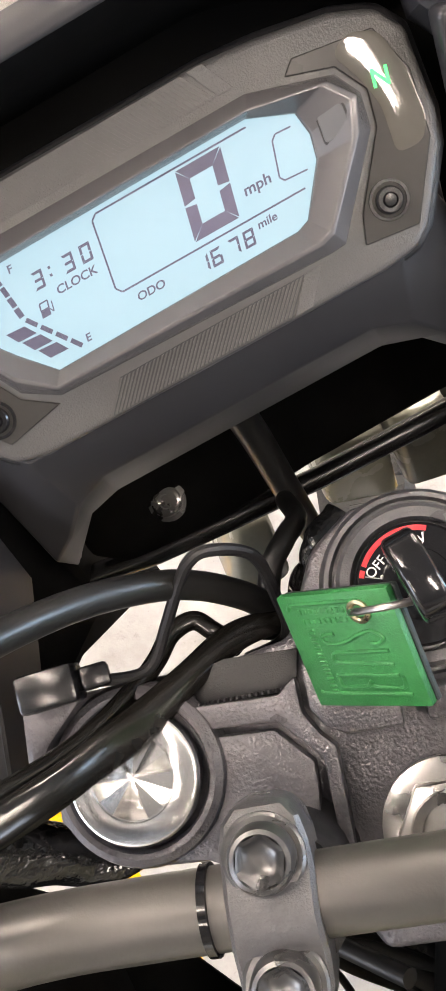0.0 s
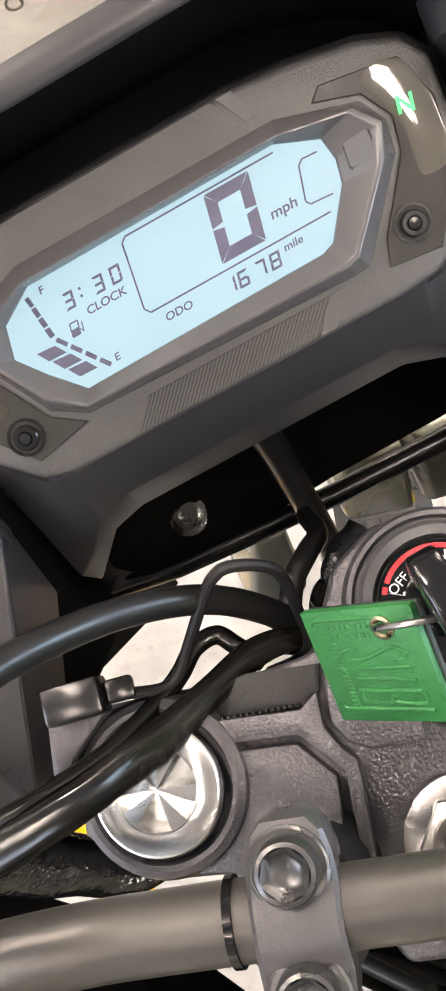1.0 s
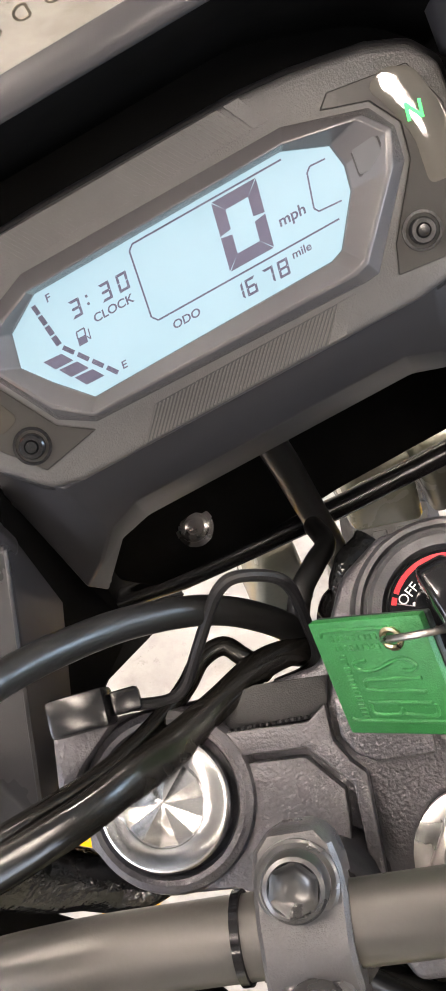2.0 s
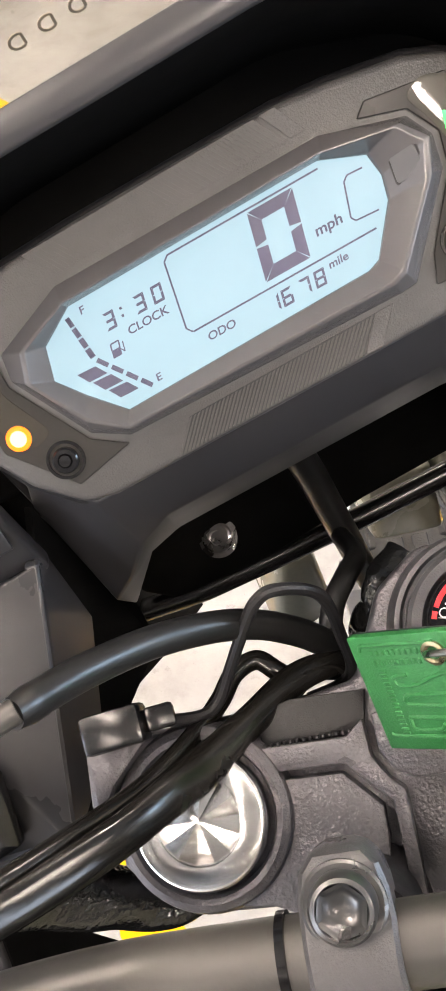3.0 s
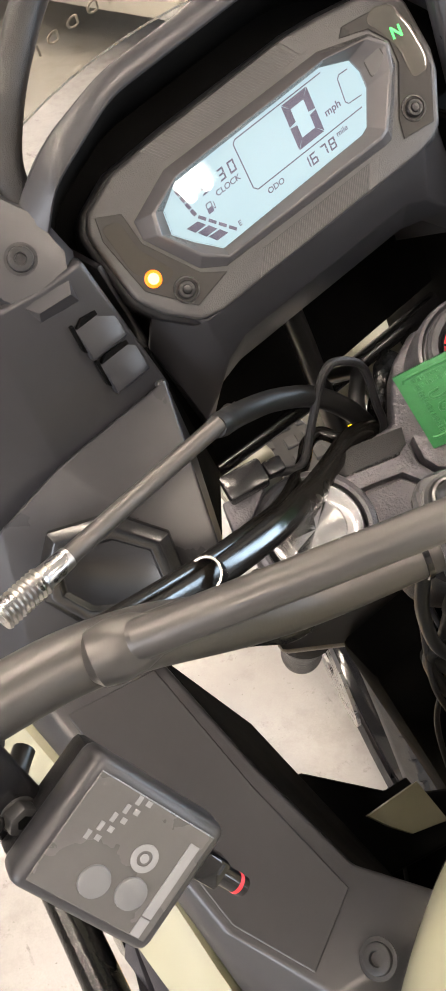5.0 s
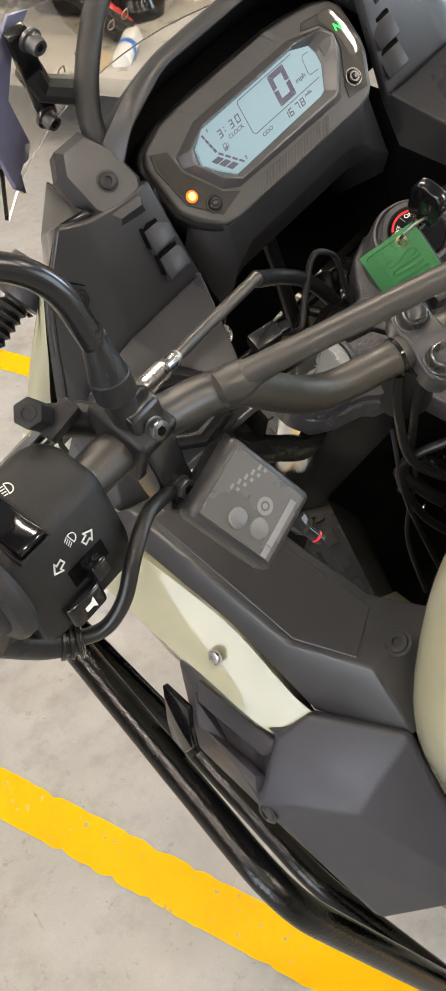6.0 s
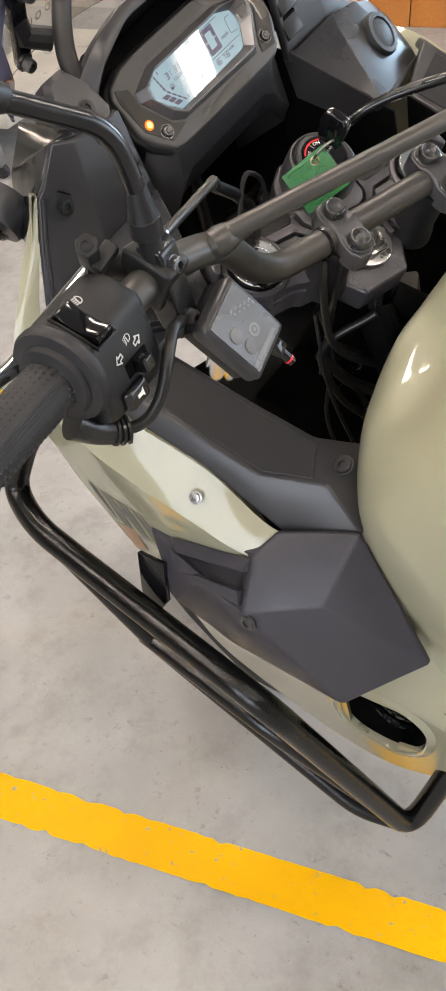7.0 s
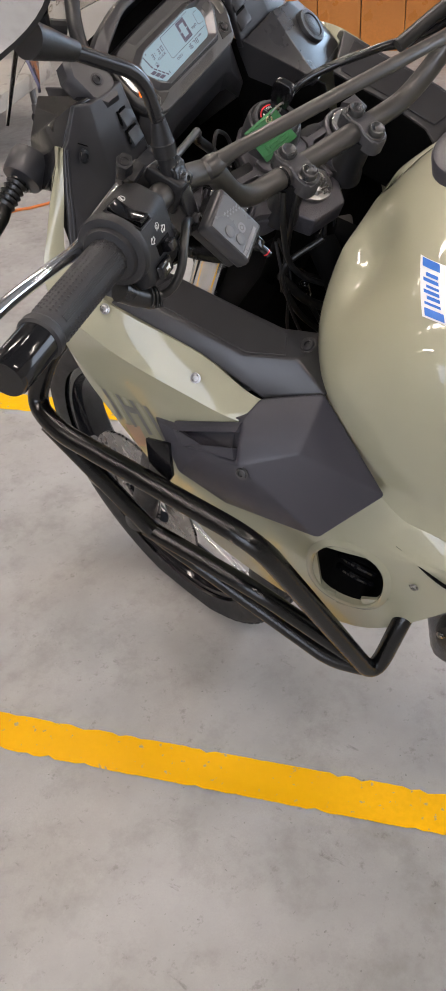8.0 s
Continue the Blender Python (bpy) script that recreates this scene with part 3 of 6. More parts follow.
dome = [[(x + (a - x) * f, y + (b - y) * f, h) for (x, y), (a, b) in zip(strip, spine)] for f, h in ((0, 0.4), (0, 0.85), (0.08, 0.93), (0.4, 0.97), (0.7, 1.00), (0.97, 1.01))]
part("indicator_lens", loft(dome, DM), LENS_IN, dash, "pale smoked lens strip", sharp=50)
part("indicator_lens", prism(rounded([(-78.5, 27), (-70, 25), (-70.5, 10), (-63, -7), (-71, -9.5), (-79.0, 4)], 3.0), 0.5, 1.0, 0.1, 1, DM), LENS_DIM, dash, "dim smoked lens strip")
lm = DM @ pose(66.2, 10.2, 4.9, 0, -28, -4)
part("lamp_groove", prism(rounded([(-4.9, -4.9), (4.9, -4.3), (4.7, 4.9), (-4.5, 4.7)], 1.6), -1.5, 0.35, 0.1, 1, lm), LENSMATT, dash, "dark groove round the warning lamp")
part("warning_lamp", prism(rounded([(-4.3, -4.2), (4.3, -3.7), (4.1, 4.3), (-3.9, 4.1)], 1.3), -1.0, 0.55, 0.15, 1, lm), RIB, dash, "unlit square warning lamp")
part("turn_indicator", lathe([(4.0, 0.6), (4.0, 1.1), (3.4, 1.6), (0, 1.8)], DM @ pose(-73.2, -3.8, 0), 28), AMBER, dash, "lit amber indicator")
part("indicator_core", lathe([(2.7, 1.5), (2.3, 2.0), (0, 2.1)], DM @ pose(-73.2, -3.8, 0), 24), AMBERCORE, dash, "bright core of the lit indicator")
part("neutral_indicator", letters("N", 7.4, 0.25, DM @ pose(84.2, 14.8, 1.2, 0, 0, -12), 0.012), GREEN, dash, "lit green letter N")
for a, b in ((71.8, -16.5), (-64.0, -16.5)):
    m = DM @ pose(a, b, 0)
    part("button", lathe([(6.2, 0.6), (6.1, 1.2), (5.2, 1.2), (5.0, -0.4), (4.3, -0.4), (4.1, 2.2), (3.6, 2.8), (2.3, 2.8), (2.0, 2.2), (1.8, 3.2), (0, 3.4)], m, 32), GLOSSY, dash, "round black push button")


def ribs(x0, x1, y0, y1, lean, n, ground, high):
    """A raised pad with fine slanting ribs."""
    part("ribbed_pad", prism([(x0, y0), (x1, y0), (x1 + lean, y1), (x0 + lean, y1)], -0.5, 0.12, 0.05, 1, DM), ground, dash, "finely ribbed grip pad")
    bms = []
    for k in range(n):
        x = x0 + (x1 - x0) * (k + 0.2) / n
        w = (x1 - x0) / n * 0.5
        bms.append(prism([(x, y0 + 0.6), (x + w, y0 + 0.4), (x + w + lean * 0.95, y1 - 0.4), (x + lean * 0.95, y1 - 0.4)], 0.0, high, 0, 1, DM))
    tagged(part("ribbing", joined(*bms), RIB, dash), kind="stuff")


ribs(-33, 31, -33.2, -23.4, 9, 44, PANEL, 0.5)
ribs(-38, 40, 32.6, 42.4, -6, 54, DASH, 0.4)
part("pad_end", prism([(32, -33.2), (38, -33.2), (46, -23.4), (40, -23.4)], -0.5, 0.35, 0.1, 1, DM), DASH, dash)
part("pad_end", prism([(41, 32.6), (46, 32.6), (41, 42.4), (36, 42.4)], -0.5, 0.35, 0.1, 1, DM), DASH, dash)
# ledge round the dash
part("dash_ledge", prism([(x * 1.035, y * 1.06) for x, y in OUT], -34, -6, 3, 3, DM), PLASTIC, dash)

# ---------------------------------------------------------------- cockpit mouldings
EDGE = tuple(D(-64, -33.5, -4))
LOWER = [(-0.1085, 0.207, 1.238), (-0.1053, 0.193, 1.188), (-0.0929, 0.191, 1.1995), (-0.081, 0.1883, 1.2165), (-0.0675, 0.187, 1.2235)]
BAND = [(-0.1045, 0.205, 1.166), (-0.0850, 0.205, 1.190), (-0.0715, 0.205, 1.1945)]  # back edge of the slanting underside
SUR = LOWER + [mx(p) for p in LOWER[::-1]] + [EDGE, mx(EDGE)] + BAND + [mx(p) for p in BAND[::-1]] + [tuple(D(-81, -14, -9)), mx(D(-81, -14, -9))]
sur = part("dash_surround", shell(SUR, [(18, 0, 1, 2, 3, 10), (10, 3, 4, 5, 6, 11), (11, 6, 7, 8, 9, 19), (1, 12, 13, 2), (2, 13, 14, 4, 3), (4, 14, 15, 5), (5, 15, 16, 7, 6), (7, 16, 17, 8)], 0.003, 0.0012, 3, (CX, 0.3, 1.25)),
           PANEL, moto, "black moulded panel under the dash")
for sgn in (1, -1):
    q = (lambda p: p) if sgn > 0 else mx
    part("surround_wall", shell([q(p) for p in ((-0.1085, 0.209, 1.290), (-0.1085, 0.209, 1.238), (-0.1055, 0.195, 1.189), (-0.1047, 0.207, 1.167), (-0.118, 0.30, 1.10), (-0.122, 0.30, 1.29))],
                                [(0, 1, 2, 3, 4, 5)], 0.003, 0.001, 2, (CX, 0.25, 1.25)), PANEL, sur)
    # near-black sheet added to fill the dark wedge beside the dash
    part("shade_panel", shell([q(p) for p in ((-0.1135, 0.190, 1.233), (-0.1085, 0.206, 1.240), (-0.1045, 0.2055, 1.166), (-0.111, 0.21, 1.130), (-0.125, 0.21, 1.12), (-0.145, 0.135, 1.165))], [(0, 1, 2, 3, 4, 5)], 0.003, 0.0005, 1,
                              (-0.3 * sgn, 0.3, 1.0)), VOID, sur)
    # inner side of the cowl, beside the fork; near-black in place of its shade
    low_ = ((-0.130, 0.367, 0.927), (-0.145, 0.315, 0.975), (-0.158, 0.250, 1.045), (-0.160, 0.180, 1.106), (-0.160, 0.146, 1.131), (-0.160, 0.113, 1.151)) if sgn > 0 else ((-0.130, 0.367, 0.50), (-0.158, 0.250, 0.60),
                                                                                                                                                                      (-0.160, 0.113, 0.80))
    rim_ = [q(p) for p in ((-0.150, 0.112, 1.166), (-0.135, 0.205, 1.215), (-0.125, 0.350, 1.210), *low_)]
    part("shade_panel", shell(rim_, [tuple(range(len(rim_)))], 0.003, 0.0005, 1, (-0.3 * sgn, 0.3, 1.0)), VOID, sur)
# black sheets added behind and under the dash in place of shade
part("shade_backing", prism([(-128, -22), (133, -22), (133, 40), (60, 70), (-55, 70), (-128, 40)], -40, -36, 1, 1, DM), VOID, sur)
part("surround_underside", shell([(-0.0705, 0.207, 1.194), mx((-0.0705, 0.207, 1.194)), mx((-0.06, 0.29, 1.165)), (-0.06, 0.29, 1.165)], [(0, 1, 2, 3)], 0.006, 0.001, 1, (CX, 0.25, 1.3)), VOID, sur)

# hood round the top of the dash: a narrow rim and a deep inner wall, near-black for its shade
HOOD_I = [(-103, 33, 10), (-87, 48.5, 27), (-47, 62.5, 29.5)]
HOOD_O = [(-110, 50, 8), (-78, 66, 25), (-45, 73, 28.5)]
hood_i = HOOD_I + [(5 - x, y, h) for x, y, h in HOOD_I[::-1]]
hood_o = HOOD_O + [(5 - x, y, h) for x, y, h in HOOD_O[::-1]]
hood_m = [((a + d) / 2, (b + e) / 2, (c + f) / 2 + 1.2) for (a, b, c), (d, e, f) in zip(hood_i, hood_o)]


def run(loop, drop, grow=1.0):
    return fillet_path([Vector((2.5 + (x - 2.5) * grow, y * grow, h - drop)) for x, y, h in loop], 9, 5)


rows = [run(hood_o, 14, 1.015), run(hood_o, 2, 1.003), run(hood_o, 0, 0.998), run(hood_m, 0), run(hood_i, 0, 1.008), run(hood_i, 1.5)]
hood = part("dash_hood", bevelled(loft(rows, DM, closed=False), 0.0006, 2, 30), PANEL, moto, "black hood rim arching over the dash")
part("hood_lining", loft([run(hood_i, 1.2), run(hood_i, 18, 0.995), run([(x, y, -30) for x, y, h in hood_i], 0, 0.97), run([(x * 0.5, y * 0.3, -33) for x, y, h in hood_i], 0)], DM, closed=False), VOID, hood, "inside of the hood, shade put into its near-black")

for sgn in (1, -1):
    q = (lambda p: p) if sgn > 0 else mx
    # bracket with its screw at the foot of the windscreen stay
    c = Vector(q((-0.1335, 0.213, 1.3135)))
    fm = frame_of(c, (1, 0, 0), (0, -0.80, 0.60), 0.001)
    if sgn < 0:
        fm = fm @ Matrix.Diagonal((-1, 1, 1, 1))
    hexagon = [(-21, 20), (-12, 33), (8, 33), (18, 15), (20, -10), (9, -28), (-10, -26), (-20, -10)]
    br = part("stay_bracket", loft([[(x, y, -16) for x, y in hexagon], [(x, y, 0) for x, y in hexagon], [(x * 0.82, y * 0.84, 6) for x, y in hexagon], [(x * 0.45, y * 0.45, 6.5) for x, y in hexagon]], fm), PANEL, moto,
              "black faceted bracket")
    bolt("screw", fm @ pose(0, 0, 6), br, 5.2, 2.4, PLASTIC)
    # upper side panel
    top = [q(p) for p in ((-0.114, 0.197, 1.306), (-0.135, 0.198, 1.306), (-0.160, 0.200, 1.310), (-0.178, 0.203, 1.318), (-0.196, 0.2085, 1.292), (-0.2050, 0.2105, 1.2855), (-0.2235, 0.211, 1.248),
                          (-0.2535, 0.2095, 1.184), (-0.225, 0.1945, 1.200), (-0.178, 0.1890, 1.222), (-0.112, 0.1885, 1.226))]
    pan = part("cockpit_panel", shell(top, [(0, 1, 2, 9, 10), (2, 3, 4, 5, 9), (5, 6, 8, 9), (6, 7, 8)], 0.008, 0.002, 3, (CX, 0.3, 1.25)), PANEL, moto, "black moulded cockpit side panel")
    if sgn > 0:
        pskin = BVHTree.FromPolygons([v.co[:] for v in pan.data.vertices], [tuple(f.vertices) for f in pan.data.polygons])
        lipp = [pskin.ray_cast(Vector((x, 0.10, z)), Vector((0, 1, 0)))[0] for x, z in ((-0.2010, 1.2850), (-0.2095, 1.2680), (-0.2180, 1.2500), (-0.2290, 1.2260), (-0.2400, 1.2030))]
        part("panel_lip", tube(smooth_path([p + Vector((0, -0.0004, 0)) for p in lipp if p], 5), 0.0016, 8), PANEL, pan, "raised lip along the edge of the panel")
        bolt("screw", frame_of((-0.1909, 0.2005, 1.2724), (1, 0, 0), (0.15, -0.98, 0.12)), pan, 0.0055, 0.0022, PLASTIC)
        part("panel_seam", tube([Vector(p) for p in ((-0.1905, 0.2030, 1.2860), (-0.176, 0.1985, 1.2710), (-0.152, 0.1925, 1.2480))], 0.0006, 6), VOID, pan)
    # two square pockets near the dash
    for x, y, z in ((-0.1250, 0.1940, 1.2745), (-0.1250, 0.1910, 1.2535)):
        pm = frame_of(q((x, y, z)), (1, 0.13 * sgn, -0.12 * sgn), (0, -1, 0.12), 0.001)
        ramp = loft([[(-9.5, v, -2), (9.5, v, -2), (9.5, v, h), (-9.5, v, h)] for v, h in ((7.2, 0.2), (-5.5, 3.6), (-8.2, 3.9), (-9.6, 2.4), (-10, -1))], pm)
        part("pocket", bevelled(ramp, 0.0006, 2, 30), PANEL, pan, "moulded pocket with a sloping floor")
        # no slot is cut: near-black strips stand in for the shadow in the pocket
        part("pocket_shade", joined(prism([(-9, 7.0), (9, 7.0), (9, 9.6), (-5, 10.2)], -2, 0.5, 0.2, 1, pm), prism([(-11, 9.5), (-9.4, 9.5), (-9.4, -6), (-11, -4)], -2, 0.3, 0.1, 1, pm)), VOID, pan, "near-black strip for the shade in the slot")
    # lower facet with a hexagonal recess on the left and a power socket on the right
    low = [q(p) for p in ((-0.113, 0.1865, 1.2345), (-0.149, 0.119, 1.1715), (-0.262, 0.151, 1.1450), (-0.272, 0.192, 1.178), (-0.240, 0.1895, 1.212), (-0.217, 0.1885, 1.2235), (-0.178, 0.1875, 1.2325))]
    side = [q(p) for p in ((-0.152, 0.135, 1.150), (-0.120, 0.20, 1.14))]
    fac = part("cockpit_facet", shell(low, [(0, 1, 6), (1, 2, 5, 6), (2, 3, 4, 5)], 0.012, 0.0016, 3, (CX, 0.3, 1.15)), FACET, moto, "black moulded facet of the cockpit")
    part("facet_wall", shell([low[0], low[1], side[1], q((-0.112, 0.22, 1.22))], [(0, 1, 2, 3)], 0.005, 0.001, 1, (-0.25 * sgn, 0.2, 1.15)), PANEL, fac)
    part("facet_wall", shell([low[1], low[2], q((-0.27, 0.20, 1.11)), side[1]], [(0, 1, 2, 3)], 0.005, 0.001, 1, q((-0.2, 0.2, 1.2))), PANEL, fac)
    nrm = (-0.337 * sgn, -0.7575, 0.559)
    if sgn > 0:
        pm = frame_of((-0.189, 0.1495, 1.1930), (0.82, -0.48, -0.16), nrm, 0.001)
        hx = [(-36, 6), (-26, 26), (6, 30), (30, 16), (34, -12), (14, -28), (-20, -24), (-36, -8)]
        part("hexagonal_cover", bevelled(loft([[(x, y, -1) for x, y in hx], [(x, y, 3) for x, y in hx], [(x * 0.86, y * 0.84, 6) for x, y in hx], [(x * 0.70, y * 0.64, 6) for x, y in hx],
                                               [(x * 0.66, y * 0.58, 3.5) for x, y in hx]], pm), 0.0006, 2, 20), GLOSSY, fac, "blank hexagonal socket cover")
    else:
        pm = frame_of((0.1827, 0.1655, 1.1930), (1, 0.3, 0), nrm, 0.001)
        part("power_socket", lathe([(21, -1), (21, 5), (19.5, 7.5), (15, 8), (14.2, 6.5), (13, 7.2), (0, 8.0)], pm, 36), PLASTIC, fac, "round capped power socket")

for sgn in (1, -1):
    q = (lambda p: p) if sgn > 0 else mx
    cw = [q(p) for p in ((-0.156, 0.206, 1.314), (-0.176, 0.210, 1.316), (-0.199, 0.219, 1.284), (-0.220, 0.229, 1.245), (-0.180, 0.310, 1.205), (-0.155, 0.315, 1.250), (-0.135, 0.300, 1.290))]
    part("front_cowl", shell(cw, [(0, 1, 5, 6), (1, 2, 4, 5), (2, 3, 4)], 0.006, 0.0015, 2, (CX, 0.25, 1.1)), GLOSS, moto, "gloss black front cowl side")

# ---------------------------------------------------------------- windscreen and its stay
STAY = [(-0.120, 0.222, 1.316), (-0.115, 0.233, 1.337), (-0.101, 0.246, 1.350), (-0.081, 0.260, 1.362), (-0.054, 0.275, 1.374)]
stay = smooth_path(STAY + [(CX, 0.288, 1.384)] + [mx(p) for p in STAY[::-1]], 8)
part("windscreen_stay", tube(stay, 0.0076, 18), PLASTIC, moto, "black tubular windscreen stay")
ws = []
for j in range(9):
    v = j / 8
    z, y = 1.270 + 0.24 * v, 0.385 - 0.135 * v
    ws.append([(CX + (0.150 - 0.045 * v) * u, y - 0.055 * abs(u) ** 2.2, z + 0.012 * (1 - u * u)) for u in (k / 8 - 1 for k in range(17))])
bm = loft(ws, closed=False)
bmesh.ops.solidify(bm, geom=bm.faces[:], thickness=0.003)
wsc = part("windscreen", bm, SCREEN, moto, "clear plastic windscreen")
wsc.visible_shadow = False
for sgn in (1, -1):  # turned-in lower flank of the screen, smoked; the room's violet reflection is put into its colour
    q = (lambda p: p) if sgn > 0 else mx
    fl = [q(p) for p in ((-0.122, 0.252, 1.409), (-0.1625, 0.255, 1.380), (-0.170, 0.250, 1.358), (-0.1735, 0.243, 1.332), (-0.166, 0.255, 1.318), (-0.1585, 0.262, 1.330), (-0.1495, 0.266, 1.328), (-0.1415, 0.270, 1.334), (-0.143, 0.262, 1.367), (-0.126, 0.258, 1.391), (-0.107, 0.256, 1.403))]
    part("screen_flank", shell(fl, [(0, 1, 8, 9, 10), (1, 2, 7, 8), (2, 3, 4, 5, 6, 7)], 0.003, 0.0008, 2, (CX, 0.30, 1.36)), FLANK, wsc, "smoked flank of the windscreen, violet reflection put into its colour")
sd_ = Vector((0, -0.135, 0.24)).normalized()
marks = []
for k, (w_, h_) in enumerate(((7, 7), (8, 7), (3, 10), (7, 7), (7, 7), (9, 7), (7, 7), (4, 10))):
    u_ = (-0.062 + 0.0135 * k) / 0.14
    mk = frame_of((CX + 0.14 * u_, 0.3560 - 0.055 * abs(u_) ** 2.2, 1.317), (1, 0, 0), Vector((0, -sd_.z, sd_.y)), 0.001)
    marks.append(prism([(1.6, -h_ * 0.45), (2.8, -h_ * 0.45), (2.8, h_ * 0.45), (1.6, h_ * 0.45)], 0, 0.5, 0.1, 1, mk))
    marks += [prism([((r0 if e_ else 4.4) * math.cos(a_), (r0 if e_ else 4.4) * math.sin(a_)) for e_ in (0, 1) for a_ in (radians(60 + (240 - 240 * g / 12 if e_ else 240 * g / 12)) for g in range(13))], 0, 0.5, 0, 1, mk) for r0 in (3.2,) if w_ > 4]
part("screen_print", joined(*marks), SMOKEINK, wsc, "dark printed mark on the windscreen")
for u in (-1, 1):
    part("screen_arm", tube([Vector((CX + 0.085 * u, 0.262, 1.345)), Vector((CX + 0.100 * u, 0.272, 1.355)), Vector((CX + 0.104 * u, 0.268, 1.372))], 0.009, 10), PLASTIC, wsc)
    part("screen_plate", box(0.014, 0.008, 0.085, 0.002, pose(CX + 0.104 * u, 0.268, 1.366, 30, 0, 12 * u)), GLOSS, wsc, "black clamping plate")
    for z, y in ((1.3355, 0.281), (1.3945, 0.246)):
        bolt("screw", frame_of((CX + 0.104 * u, y, z), (1, 0, 0), (0.3 * u, -0.85, -0.4)), wsc, 0.0055, 0.010, DARKBOLT)

# ---------------------------------------------------------------- steering: triple clamp, fork, ignition
PLATE = [(-130, 72), (-130.5, 50), (-124, 47), (-124, 30), (-113, 15), (-96, 10), (-74, 9), (-66, 4), (-40, 2), (-24, -26), (24, -26), (40, 2), (66, 4), (74, 9), (96, 10), (113, 15), (124, 30), (124, 47), (130.5, 50), (130, 72),
         (60, 74), (40, 78), (36, 106), (20, 118), (-8, 118), (-24, 106), (-37, 78), (-60, 74)]
yoke = part("triple_clamp", prism(PLATE, -112, -84, 3, 3, HM), CAST, moto, "rough cast black upper triple clamp")
# raised cast pads with narrow grooves between them: the strip along the back, the field before the riser, the block under the lock
PADS = ([(-74, 61), (-43, 60), (-36.5, 65), (-36, 53), (-31.5, 45.5), (-27, 41), (-27, 6), (-31.5, 6), (-31.8, 38), (-45, 51.8), (-66, 52.6), (-73, 54)],
        [(-72, 50.5), (-66, 49.8), (-46.3, 49), (-35, 36.8), (-35.4, 28), (-38, 5), (-66, 7), (-76, 11.5), (-88, 13), (-76, 22), (-69.5, 30), (-67, 42)],
        [(-33.2, 66), (-33, 53.8), (-28.8, 47.2), (-22, 44), (-4, 44), (-4, 66)])
for sgn in (-1, 1):
    bm = lathe([(31, -110), (31, -78), (29.5, -73.5), (27, -72), (25.2, -72.3), (24.4, -74), (24.2, -80), (0, -80)], HM @ pose(94.5 * sgn, 42.3, 0), 48)
    part("clamp_boss", bm, CAST, yoke)
    for pad, top in zip(PADS, (-74.4, -75.6, -73)):
        part("raised_pad", prism([(x * (-sgn), y) for x, y in pad], -85, top, 0.8, 2, HM), CAST, yoke)
    part("yoke_step", prism([(x * (-sgn), y) for x, y in ((-72, 60.5), (-37, 60.5), (-34, 74), (-60, 75), (-72, 72))], -88, -80.5, 0.6, 2, HM), PLASTIC, yoke)
    part("step_ribs", joined(*[box(0.9, 1.2, 8, 0.2, HM @ pose((-70 + 2.2 * k) * (-sgn), 61.2 + 0.02 * k, -79.5), 1) for k in range(14)]), GRIPRUB, yoke)
    part("clamp_lug", prism([(x * sgn, y) for x, y in ((-130, 72), (-130.3, 50.5), (-126, 49), (-121.5, 57), (-112, 66.5), (-107, 71.5))][::sgn], -108, -68, 1.6, 2, HM), CAST, yoke)
    part("clamp_lug", prism([(x * sgn, y) for x, y in ((-123.5, 46), (-123.5, 31), (-114, 20), (-108, 16), (-117, 30), (-121.5, 40))][::sgn], -108, -74, 1.6, 2, HM), CAST, yoke)
    cap = lathe([(22.6, -84), (22.6, -69), (21.9, -67.9), (21.0, -67.5), (14.5, -67.7), (14.2, -68.1), (13.9, -68.1), (0, -69.5)], Matrix(), 96)
    fc = part("fork_cap", cap, TURNED, moto, "bright machined aluminium fork cap", HM @ pose(94.5 * sgn, 42.3, 0))
    # the cap's star-shaped reflection is put into the shape, as alternating facets
    star = bmesh.new()
    hub = star.verts.new((0, 0, -67.3))
    rim_v = [star.verts.new((13.9 * math.cos(a), 13.9 * math.sin(a), -67.75 + (0.22 if k % 2 else -0.22) * (1 + 0.5 * math.sin(k * 2.3)))) for k, a in enumerate(2 * math.pi * k / 14 for k in range(14))]
    for k in range(14):
        star.faces.new((hub, rim_v[k], rim_v[(k + 1) % 14]))
    part("star_face", star, ALU, fc, "added facets that shape the star-like reflection", sharp=0.1)
    leg = part("fork_leg", lathe([(0, -330), (20.5, -330), (20.5, -560), (27, -565), (27.5, -640), (25, -960), (30, -985), (30, -1040), (0, -1045)], HM @ pose(94.5 * sgn, 42.3, 0), 28), PLASTIC, moto, "black telescopic fork leg")
    part("fork_tube", lathe([(0, -112), (20.5, -112), (20.5, -330), (0, -330)], HM @ pose(94.5 * sgn, 42.3, 0), 40), CHROME, moto, "chromed upper fork tube")
    part("fork_boot", lathe([(24, -330), (33, -345), (33, -575), (28, -590)], HM @ pose(94.5 * sgn, 42.3, 0), 28), VOID, moto, "black fork guard")
part("stem_nut", joined(lathe([(22, -82), (22, -77), (19, -76), (13, -76), (12.5, -71), (0, -71)], HM @ pose(4, 10, 0), 40),
                        prism([(17.5 * math.cos(a), 17.5 * math.sin(a)) for a in (k * math.pi / 3 for k in range(6))], -78, -68, 1.2, 2, HM @ pose(4, 10, 0)),
                        lathe([(13.5, -70), (12.5, -66), (9.5, -66), (9, -69), (0, -69)], HM @ pose(4, 10, 0), 32)), STEEL, yoke, "steel steering stem nut")
part("lower_clamp", prism([(-130, 70), (-130, 10), (-30, -20), (30, -20), (130, 10), (130, 70)], -310, -280, 5, 2, HM), PLASTIC, moto, "cast black lower triple clamp")
